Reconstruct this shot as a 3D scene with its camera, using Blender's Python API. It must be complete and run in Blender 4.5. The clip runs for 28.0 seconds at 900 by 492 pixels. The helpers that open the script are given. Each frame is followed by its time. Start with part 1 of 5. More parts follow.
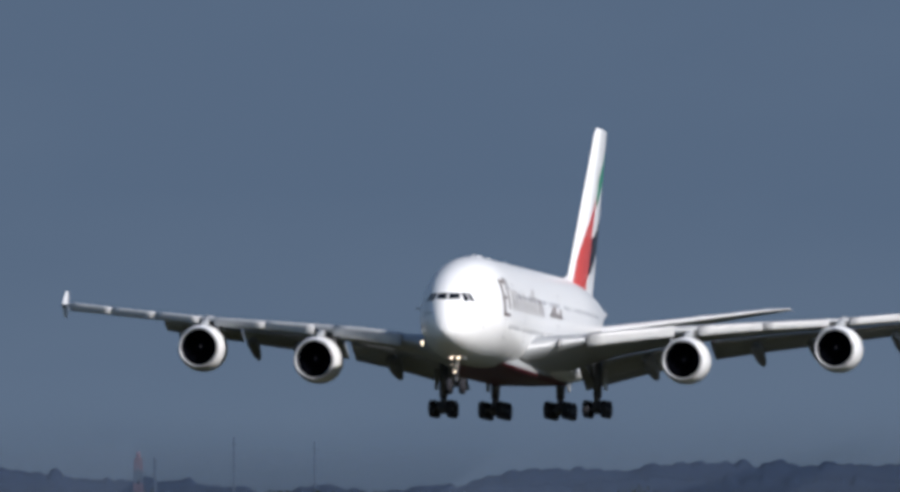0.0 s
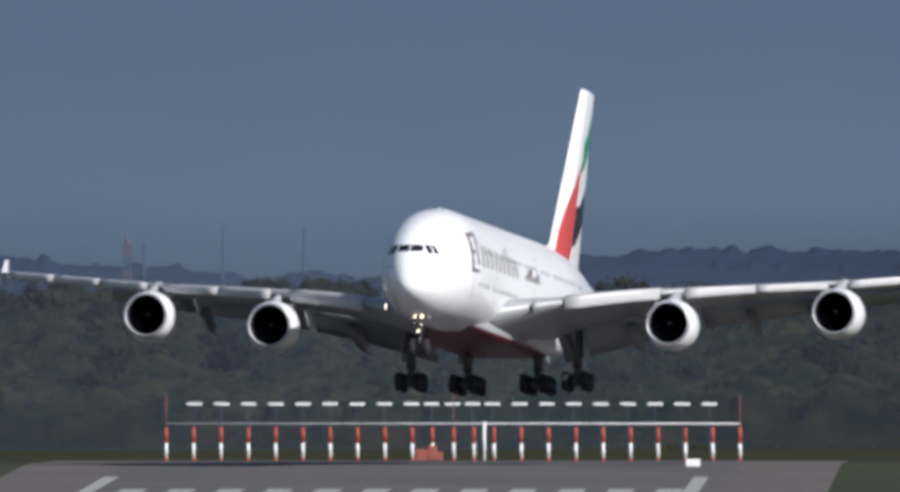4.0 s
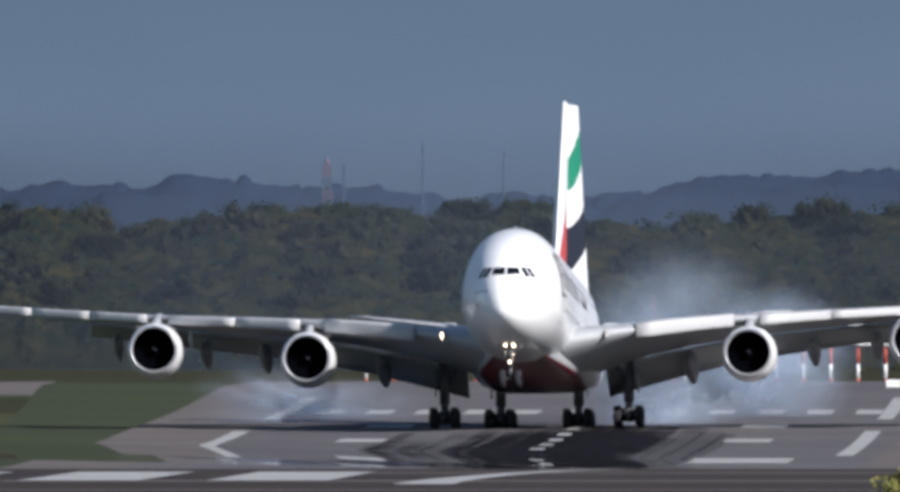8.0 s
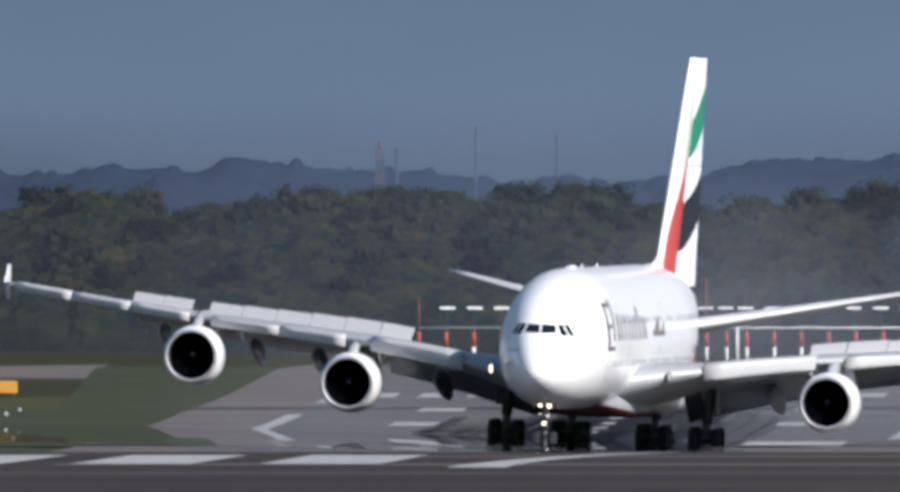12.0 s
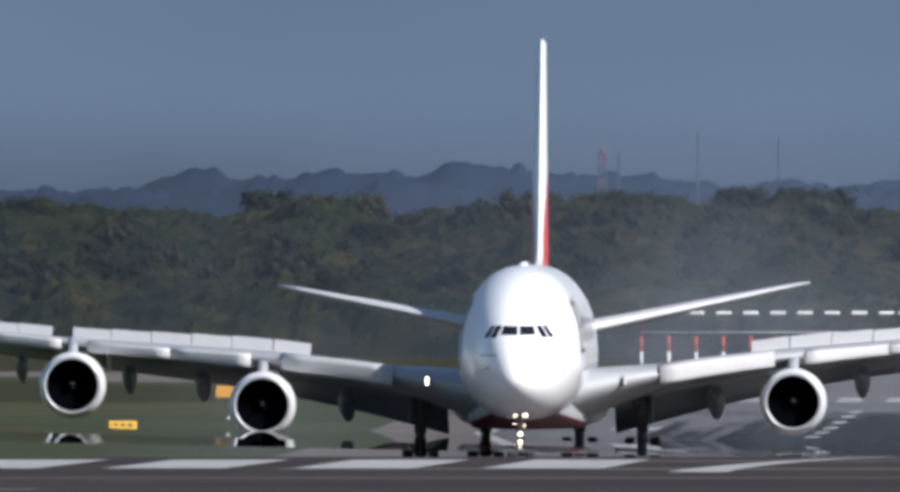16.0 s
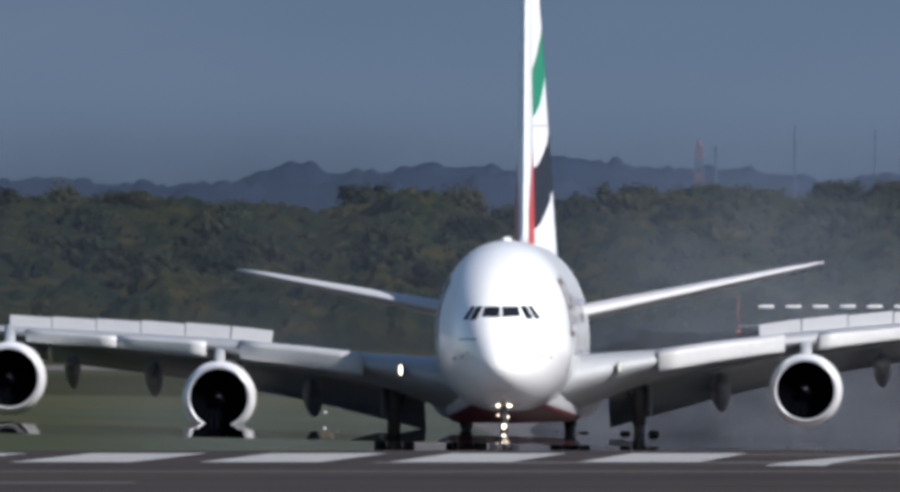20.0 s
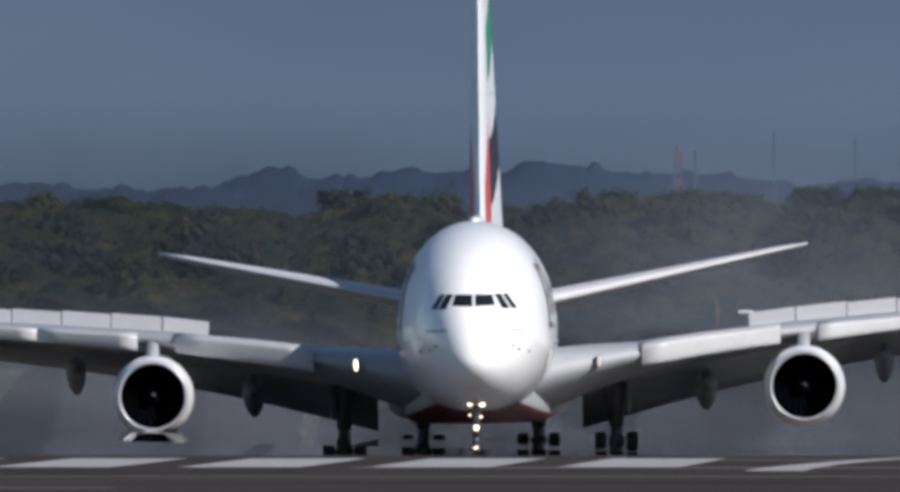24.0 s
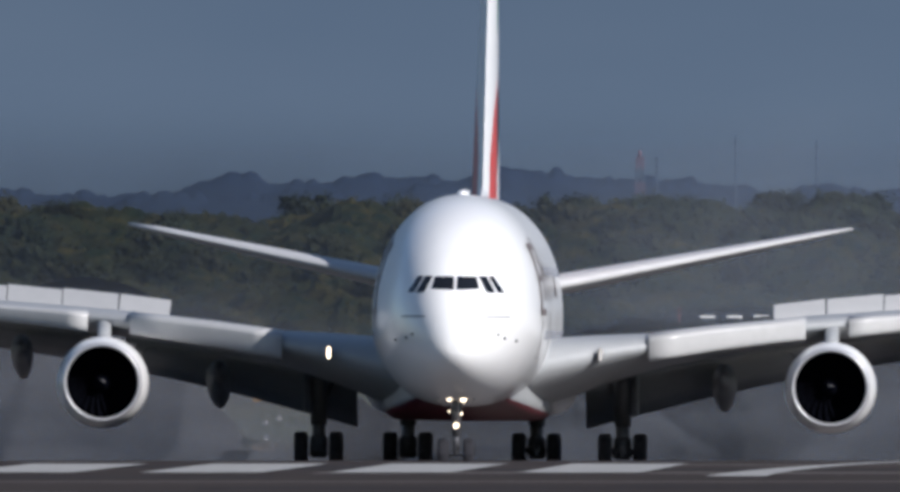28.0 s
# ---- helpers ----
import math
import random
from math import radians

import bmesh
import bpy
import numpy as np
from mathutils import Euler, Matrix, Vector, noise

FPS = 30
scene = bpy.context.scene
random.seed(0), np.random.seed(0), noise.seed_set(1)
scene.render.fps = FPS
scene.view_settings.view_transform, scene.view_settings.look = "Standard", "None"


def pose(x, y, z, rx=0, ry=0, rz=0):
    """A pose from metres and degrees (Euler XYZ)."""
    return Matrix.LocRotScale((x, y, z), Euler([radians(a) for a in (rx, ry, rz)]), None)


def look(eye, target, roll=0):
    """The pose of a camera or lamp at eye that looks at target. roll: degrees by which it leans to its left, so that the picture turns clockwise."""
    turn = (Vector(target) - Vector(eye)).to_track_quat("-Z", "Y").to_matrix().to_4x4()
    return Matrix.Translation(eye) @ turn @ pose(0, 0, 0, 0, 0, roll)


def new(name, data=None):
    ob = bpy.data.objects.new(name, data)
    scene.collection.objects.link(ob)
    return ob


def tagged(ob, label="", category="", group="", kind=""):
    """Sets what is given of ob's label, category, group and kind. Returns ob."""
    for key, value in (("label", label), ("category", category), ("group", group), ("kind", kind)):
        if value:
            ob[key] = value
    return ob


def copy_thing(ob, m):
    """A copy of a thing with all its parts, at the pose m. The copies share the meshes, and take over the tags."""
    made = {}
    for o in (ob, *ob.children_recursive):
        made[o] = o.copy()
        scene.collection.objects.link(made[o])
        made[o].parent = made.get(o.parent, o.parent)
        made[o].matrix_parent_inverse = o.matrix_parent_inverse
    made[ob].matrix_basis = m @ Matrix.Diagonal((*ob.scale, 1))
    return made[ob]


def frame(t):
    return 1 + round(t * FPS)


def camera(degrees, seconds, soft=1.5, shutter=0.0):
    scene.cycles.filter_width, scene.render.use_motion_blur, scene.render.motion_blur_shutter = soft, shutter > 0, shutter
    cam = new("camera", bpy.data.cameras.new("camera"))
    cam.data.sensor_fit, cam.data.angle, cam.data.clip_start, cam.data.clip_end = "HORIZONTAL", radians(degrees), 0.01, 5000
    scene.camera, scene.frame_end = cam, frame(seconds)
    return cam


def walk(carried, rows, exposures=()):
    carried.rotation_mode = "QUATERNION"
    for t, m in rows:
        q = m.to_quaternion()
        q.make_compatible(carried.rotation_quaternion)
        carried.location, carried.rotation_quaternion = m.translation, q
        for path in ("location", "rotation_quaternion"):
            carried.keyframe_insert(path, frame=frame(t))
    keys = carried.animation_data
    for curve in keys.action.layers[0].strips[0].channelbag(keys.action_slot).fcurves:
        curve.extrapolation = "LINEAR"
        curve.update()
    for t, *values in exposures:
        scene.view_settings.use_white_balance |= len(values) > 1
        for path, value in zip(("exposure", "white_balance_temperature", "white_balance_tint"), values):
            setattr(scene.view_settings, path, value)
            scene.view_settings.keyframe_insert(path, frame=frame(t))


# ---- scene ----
# ---------------------------------------------------------------- camera
# x runs to the right, y away from the camera along the runway, z up from the lens; metres
cam = camera(1.15, 28.0, soft=3.8)
# seconds, then the point at 1000 m to which the tripod head is turned (x, z)
PATH = [
    (0, 2.727, 8.225),
    (0.5, 2.829, 7.457),
    (1, 2.983, 6.842),
    (1.5, 3.354, 6.100),
    (2, 3.699, 5.472),
    (2.5, 3.917, 4.743),
    (3, 3.661, 4.218),
    (3.5, 3.379, 3.808),
    (5.5, 1.523, 2.720),
    (6, 1.126, 2.567),
    (6.5, 0.346, 2.285),
    (7, -0.307, 1.978),
    (7.5, -0.832, 1.811),
    (8, -1.485, 1.683),
    (8.5, -2.496, 1.683),
    (9, -3.200, 1.619),
    (9.5, -3.635, 1.619),
    (10, -3.917, 1.607),
    (10.5, -3.968, 1.466),
    (11, -3.303, 1.274),
    (11.5, -2.317, 1.287),
    (12, -2.663, 1.312),
    (12.5, -2.739, 1.184),
    (14.5, -4.980, 1.363),
    (15, -5.888, 1.325),
    (15.5, -6.887, 1.312),
    (16, -7.617, 1.415),
    (16.5, -8.282, 1.415),
    (17, -8.730, 1.402),
    (17.5, -9.050, 1.351),
    (18, -9.358, 1.376),
    (18.5, -9.614, 1.325),
    (19, -9.729, 1.299),
    (19.5, -9.729, 1.248),
    (20, -9.780, 1.274),
    (20.5, -9.767, 1.261),
    (21, -9.729, 1.325),
    (21.5, -9.690, 1.299),
    (23.5, -9.498, 1.312),
    (24, -9.319, 1.389),
    (24.5, -9.166, 1.402),
    (25, -9.102, 1.325),
    (25.5, -9.050, 1.325),
    (26, -8.909, 1.402),
    (26.5, -8.615, 1.479),
    (27, -8.538, 1.504),
    (27.5, -8.474, 1.504),
    (28, -8.461, 1.504),
]
walk(cam, [(t, look((0, 0, 0), (x, 1000, z))) for t, x, z in PATH],
     exposures=[(0, 0.24, 6340, 13), (3.5, 0.30, 6340, 13), (6, 0.42, 6340, 13), (8, 0.54, 6340, 13), (10, 0.6, 6340, 13), (12.5, 0.56, 6340, 13), (14.5, 0.42, 6340, 13), (15, 0.44, 6340, 13), (16, 0.62, 6340, 13), (17, 0.68, 6340, 13), (18.5, 0.58, 6340, 13), (20, 0.47, 6340, 13), (24, 0.24, 6340, 13), (28, 0.22, 6340, 13)])

# ---------------------------------------------------------------- light
SUN_ELEVATION, SUN_AZIMUTH = 30.0, 46.0      # azimuth: from straight behind the camera towards its right
world = bpy.data.worlds.new("sky")
scene.world = world
world.use_nodes = True
wn, wl = world.node_tree.nodes, world.node_tree.links
wn.clear()
w_out = wn.new("ShaderNodeOutputWorld")
w_bg = wn.new("ShaderNodeBackground")
sky = wn.new("ShaderNodeTexSky")
sky.sky_type, sky.sun_disc = "NISHITA", False
sky.sun_elevation = radians(SUN_ELEVATION)
sky.sun_rotation = radians(180 - SUN_AZIMUTH)
sky.air_density, sky.dust_density, sky.ozone_density, sky.altitude = 1.0, 0.2, 3.0, 40
w_bg.inputs["Strength"].default_value = 0.07
wl.new(sky.outputs[0], w_bg.inputs["Color"])
wl.new(w_bg.outputs[0], w_out.inputs["Surface"])
sun = new("sun", bpy.data.lights.new("sun", "SUN"))
sun.data.energy, sun.data.angle, sun.data.color = 4.9, radians(0.53), (1.0, 0.965, 0.915)
_a, _e = radians(SUN_AZIMUTH), radians(SUN_ELEVATION)
sun.matrix_world = look((math.sin(_a) * math.cos(_e) * 100, -math.cos(_a) * math.cos(_e) * 100, math.sin(_e) * 100), (0, 0, 0))


# ---------------------------------------------------------------- materials
def mat(name, colour, rough=0.5, metal=0.0, vary=0.12, scale=0.5, fine=8.0, bump=0.0, per_object=0.0, colour2=None, coat=0.0, emit=0.0, spec=0.5, leafy=0.0, accent=None):
    m = bpy.data.materials.new(name)
    m.use_nodes = True
    nt = m.node_tree
    b = nt.nodes["Principled BSDF"]
    b.inputs["Roughness"].default_value, b.inputs["Metallic"].default_value = rough, metal
    b.inputs["Coat Weight"].default_value = coat
    b.inputs["Coat Roughness"].default_value = 0.15
    b.inputs["Specular IOR Level"].default_value = spec
    if emit:
        b.inputs["Emission Color"].default_value = (*colour, 1)
        b.inputs["Emission Strength"].default_value = emit
    tc = nt.nodes.new("ShaderNodeTexCoord")
    n1 = nt.nodes.new("ShaderNodeTexNoise")
    n1.inputs["Scale"].default_value, n1.inputs["Detail"].default_value = scale, 4
    n2 = nt.nodes.new("ShaderNodeTexNoise")
    n2.inputs["Scale"].default_value, n2.inputs["Detail"].default_value = fine, 5
    nt.links.new(tc.outputs["Object"], n1.inputs["Vector"])
    nt.links.new(tc.outputs["Object"], n2.inputs["Vector"])
    mix = nt.nodes.new("ShaderNodeMix")
    mix.data_type = "RGBA"
    c2 = colour2 or tuple(c * (1 - 2 * vary) for c in colour)
    mix.inputs["A"].default_value, mix.inputs["B"].default_value = (*colour, 1), (*c2, 1)
    ramp = nt.nodes.new("ShaderNodeMapRange")
    ramp.inputs["From Min"].default_value, ramp.inputs["From Max"].default_value = 0.35, 0.65
    add = nt.nodes.new("ShaderNodeMath")
    add.operation = "MULTIPLY_ADD"
    add.inputs[1].default_value = 0.45
    nt.links.new(n2.outputs["Fac"], add.inputs[0])
    half = nt.nodes.new("ShaderNodeMath")
    half.operation = "MULTIPLY"
    half.inputs[1].default_value = 0.55
    nt.links.new(n1.outputs["Fac"], half.inputs[0])
    nt.links.new(half.outputs[0], add.inputs[2])
    nt.links.new(add.outputs[0], ramp.inputs["Value"])
    nt.links.new(ramp.outputs[0], mix.inputs["Factor"])
    last = mix.outputs["Result"]
    if accent:
        n3 = nt.nodes.new("ShaderNodeTexNoise")
        n3.inputs["Scale"].default_value, n3.inputs["Detail"].default_value = 0.11, 3
        nt.links.new(tc.outputs["Object"], n3.inputs["Vector"])
        r3 = nt.nodes.new("ShaderNodeMapRange")
        r3.inputs["From Min"].default_value, r3.inputs["From Max"].default_value = 0.52, 0.66
        r3.inputs["To Max"].default_value = 0.75
        nt.links.new(n3.outputs["Fac"], r3.inputs["Value"])
        m3 = nt.nodes.new("ShaderNodeMix")
        m3.data_type = "RGBA"
        m3.inputs["B"].default_value = (*accent, 1)
        nt.links.new(r3.outputs[0], m3.inputs["Factor"])
        nt.links.new(last, m3.inputs["A"])
        last = m3.outputs["Result"]
    if per_object:
        oi = nt.nodes.new("ShaderNodeObjectInfo")
        hsv = nt.nodes.new("ShaderNodeHueSaturation")
        r1 = nt.nodes.new("ShaderNodeMapRange")
        r1.inputs["To Min"].default_value, r1.inputs["To Max"].default_value = 1 - per_object, 1 + per_object
        nt.links.new(oi.outputs["Random"], r1.inputs["Value"])
        nt.links.new(r1.outputs[0], hsv.inputs["Value"])
        r2 = nt.nodes.new("ShaderNodeMath")
        r2.operation = "MULTIPLY"
        r2.inputs[1].default_value = 7.31
        fr = nt.nodes.new("ShaderNodeMath")
        fr.operation = "FRACT"
        nt.links.new(oi.outputs["Random"], r2.inputs[0])
        nt.links.new(r2.outputs[0], fr.inputs[0])
        r3 = nt.nodes.new("ShaderNodeMapRange")
        r3.inputs["To Min"].default_value, r3.inputs["To Max"].default_value = 0.5 - 0.12 * per_object, 0.5 + 0.07 * per_object
        nt.links.new(fr.outputs[0], r3.inputs["Value"])
        nt.links.new(r3.outputs[0], hsv.inputs["Hue"])
        nt.links.new(last, hsv.inputs["Color"])
        last = hsv.outputs["Color"]
    nt.links.new(last, b.inputs["Base Color"])
    if leafy:
        tl = nt.nodes.new("ShaderNodeBsdfTranslucent")
        ms = nt.nodes.new("ShaderNodeMixShader")
        ms.inputs["Fac"].default_value = leafy
        nt.links.new(last, tl.inputs["Color"])
        nt.links.new(b.outputs[0], ms.inputs[1])
        nt.links.new(tl.outputs[0], ms.inputs[2])
        nt.links.new(ms.outputs[0], nt.nodes["Material Output"].inputs["Surface"])
    if bump:
        bp = nt.nodes.new("ShaderNodeBump")
        bp.inputs["Strength"].default_value = bump
        bp.inputs["Distance"].default_value = 0.05
        nt.links.new(n2.outputs["Fac"], bp.inputs["Height"])
        nt.links.new(bp.outputs[0], b.inputs["Normal"])
    return m


M_WHITE = mat("white_paint", (0.84, 0.84, 0.84), 0.28, vary=0.02, scale=0.15, fine=1.2, coat=0.6)
M_GREY = mat("wing_grey_paint", (0.33, 0.34, 0.35), 0.35, vary=0.05, scale=0.4, fine=3)
M_SLAT = mat("slat_light_paint", (0.44, 0.44, 0.44), 0.35, vary=0.05, scale=0.5, fine=3)
M_BELLY = mat("belly_red_paint", (0.110, 0.011, 0.020), 0.4, vary=0.1, scale=0.3, fine=2)
M_RED = mat("flag_red_paint", (0.46, 0.055, 0.048), 0.35, vary=0.03)
M_GREEN = mat("flag_green_paint", (0.012, 0.20, 0.11), 0.35, vary=0.05)
M_BLACK = mat("flag_black_paint", (0.012, 0.012, 0.018), 0.35, vary=0.05)
M_GOLD = mat("lettering_brown_paint", (0.15, 0.12, 0.115), 0.4, vary=0.1)
M_GLASS = mat("cockpit_glass", (0.012, 0.014, 0.018), 0.08, vary=0.05)
M_CABIN = mat("cabin_window_pane", (0.22, 0.23, 0.26), 0.25, vary=0.05)
# duct and fan: the intake's shade put into near-black base colours
M_DARK = mat("shaded_duct", (0.016, 0.018, 0.026), 0.85, vary=0.2, scale=2, spec=0.04)
M_FAN = mat("fan_shade_black", (0.003, 0.0034, 0.0055), 0.95, 0.0, vary=0.1, spec=0.0)
M_METAL = mat("bare_metal_lip", (0.55, 0.55, 0.57), 0.35, 0.5, vary=0.04, scale=1)
# darker than the wing grey: shade under the wing put into the colour
M_FAIRING = mat("fairing_shade_grey", (0.20, 0.205, 0.22), 0.4, vary=0.06, scale=0.5, fine=3)
# darker than bare steel: the gear legs' shadow is in the colour
M_STEEL = mat("gear_steel", (0.10, 0.10, 0.11), 0.45, 0.3, vary=0.15, scale=2)
# rubber lifted and blued to carry the haze in front of it
M_TYRE = mat("tyre_rubber", (0.034, 0.034, 0.040), 0.85, vary=0.2, scale=3, spec=0.1)
M_LAMP = mat("lit_lamp", (1.0, 0.84, 0.62), 0.3, emit=3.5)
M_LAMP_DIM = mat("dim_lamp", (1.0, 0.95, 0.88), 0.2, emit=0.6)
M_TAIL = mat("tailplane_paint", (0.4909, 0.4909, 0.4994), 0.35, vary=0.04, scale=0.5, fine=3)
M_LINE = mat("panel_line", (0.35, 0.35, 0.36), 0.6)
M_ASPHALT = mat("runway_asphalt", (0.112, 0.103, 0.104), 0.85, colour2=(0.074, 0.068, 0.070), scale=0.05, fine=0.6, bump=0.15, spec=0.3)
M_ASPHALT2 = mat("shoulder_asphalt", (0.128, 0.109, 0.100), 0.9, colour2=(0.086, 0.075, 0.069), scale=0.06, fine=0.8, bump=0.15, spec=0.3)
M_ASPHALT3 = mat("near_asphalt", (0.054, 0.043, 0.038), 0.85, colour2=(0.032, 0.026, 0.024), scale=0.02, fine=0.25, bump=0.15, spec=0.08)
M_TAR_SHADOW = mat("tar_and_shadow_dark", (0.026, 0.026, 0.031), 0.8, colour2=(0.042, 0.041, 0.047), scale=0.12, fine=1.5, spec=0.04)
M_STREAK = mat("thin_rubber_film", (0.018, 0.018, 0.022), 0.85, colour2=(0.028, 0.027, 0.032), scale=0.12, fine=1.5, spec=0.02)


def thin_out(m, cover):
    """Lets the ground show through a worn film, most where its patches are thin."""
    nt = m.node_tree
    mix = nt.nodes.new("ShaderNodeMixShader")
    tr = nt.nodes.new("ShaderNodeBsdfTransparent")
    tc = nt.nodes.new("ShaderNodeTexCoord")
    nz = nt.nodes.new("ShaderNodeTexNoise")
    nz.inputs["Scale"].default_value, nz.inputs["Detail"].default_value = 0.09, 4
    mr = nt.nodes.new("ShaderNodeMapRange")
    mr.inputs["From Min"].default_value, mr.inputs["From Max"].default_value = 0.3, 0.62
    mr.inputs["To Min"].default_value, mr.inputs["To Max"].default_value = cover * 0.2, cover
    nt.links.new(tc.outputs["Object"], nz.inputs["Vector"])
    nt.links.new(nz.outputs["Fac"], mr.inputs["Value"])
    nt.links.new(mr.outputs[0], mix.inputs["Fac"])
    nt.links.new(tr.outputs[0], mix.inputs[1])
    nt.links.new(nt.nodes["Principled BSDF"].outputs[0], mix.inputs[2])
    nt.links.new(mix.outputs[0], nt.nodes["Material Output"].inputs["Surface"])


thin_out(M_STREAK, 0.34)
M_PAINT = mat("runway_white_paint", (0.39, 0.39, 0.38), 0.7, colour2=(0.26, 0.255, 0.245), scale=0.4, fine=3, spec=0.08)
M_GRASS = mat("airfield_grass", (0.050, 0.062, 0.032), 0.95, colour2=(0.040, 0.046, 0.030), scale=0.04, fine=0.5, bump=0.4, spec=0.05)
M_ROUGH = mat("rough_brown_grass", (0.0400, 0.0368, 0.0208), 0.95, colour2=(0.0288, 0.0336, 0.0176), scale=0.04, fine=0.5, bump=0.4, spec=0.05)
M_STRAW = mat("dry_straw_grass", (0.0660, 0.0630, 0.0345), 0.95, colour2=(0.0450, 0.0525, 0.0255), scale=0.04, fine=0.5, bump=0.4, spec=0.05)
M_LEAF = mat("foliage", (0.0354, 0.0404, 0.0227), 0.85, colour2=(0.0229, 0.0310, 0.0211), scale=0.14, fine=0.9, per_object=0.6, spec=0.05, leafy=0.45, accent=(0.080, 0.072, 0.026))
M_CANOPY = mat("canopy_leaves", (0.0680, 0.0640, 0.0270), 0.9, colour2=(0.0120, 0.0330, 0.0230), scale=0.13, fine=0.3, spec=0.05, leafy=0.6, accent=(0.105, 0.088, 0.030))
M_BARK = mat("bark", (0.10, 0.08, 0.06), 0.9, vary=0.2, scale=2)
M_BUSH = mat("bush_leaves", (0.16, 0.14, 0.02), 0.7, colour2=(0.07, 0.08, 0.015), scale=2, fine=8)
# slate blue instead of leaf green: distance haze put into the base colour
M_HILL = mat("hill_haze_blue", (0.0300, 0.0460, 0.0860), 1.0, colour2=(0.0230, 0.0370, 0.0700), scale=0.10, fine=0.6, spec=0.0)
# steel and red pulled towards the sky colour, so haze is painted in
M_MAST = mat("mast_steel_hazed", (0.078, 0.108, 0.158), 0.9, spec=0.0)
M_MASTRED = mat("mast_red_hazed", (0.165, 0.118, 0.152), 0.9, spec=0.0)
M_POLE_RED = mat("pole_signal_red", (0.44, 0.07, 0.04), 0.5)
M_POLE_WHITE = mat("pole_white", (0.8, 0.8, 0.78), 0.5)
M_SIGN = mat("sign_yellow", (0.70, 0.42, 0.05), 0.5)
M_AMBER = mat("sign_amber", (0.52, 0.25, 0.03), 0.6)
M_SIGNBLACK = mat("sign_black", (0.02, 0.02, 0.02), 0.5)
M_BRICK = mat("faded_orange_paint", (0.30, 0.08, 0.06), 0.7, vary=0.2, scale=2)


def cloud_material():
    """The dark rain cloud behind the airfield, slightly paler towards its foot."""
    m = bpy.data.materials.new("rain_cloud")
    m.use_nodes = True
    nt = m.node_tree
    nt.nodes.clear()
    out = nt.nodes.new("ShaderNodeOutputMaterial")
    em = nt.nodes.new("ShaderNodeEmission")
    tc = nt.nodes.new("ShaderNodeTexCoord")
    sep = nt.nodes.new("ShaderNodeSeparateXYZ")
    nz = nt.nodes.new("ShaderNodeTexNoise")
    nz.inputs["Scale"].default_value, nz.inputs["Detail"].default_value = 0.035, 3
    mp = nt.nodes.new("ShaderNodeMapping")
    mp.inputs["Scale"].default_value = (0.6, 1, 1.6)
    mr = nt.nodes.new("ShaderNodeMapRange")
    mr.inputs["From Min"].default_value, mr.inputs["From Max"].default_value = 10.0, 48.0
    ad = nt.nodes.new("ShaderNodeMath")
    ad.operation = "MULTIPLY_ADD"
    ad.inputs[1].default_value = 0.7
    mx = nt.nodes.new("ShaderNodeMix")
    mx.data_type = "RGBA"
    mx.inputs["A"].default_value, mx.inputs["B"].default_value = (0.105, 0.147, 0.206, 1), (0.080, 0.120, 0.180, 1)
    nt.links.new(tc.outputs["Object"], mp.inputs["Vector"])
    nt.links.new(mp.outputs[0], nz.inputs["Vector"])
    nt.links.new(tc.outputs["Object"], sep.inputs[0])
    nt.links.new(sep.outputs["Z"], mr.inputs["Value"])
    sb = nt.nodes.new("ShaderNodeMath")
    sb.operation = "SUBTRACT"
    sb.inputs[1].default_value = 0.5
    nt.links.new(nz.outputs["Fac"], sb.inputs[0])
    nt.links.new(sb.outputs[0], ad.inputs[0])
    nt.links.new(mr.outputs[0], ad.inputs[2])
    nt.links.new(ad.outputs[0], mx.inputs["Factor"])
    nt.links.new(mx.outputs["Result"], em.inputs["Color"])
    nt.links.new(em.outputs[0], out.inputs["Surface"])
    return m


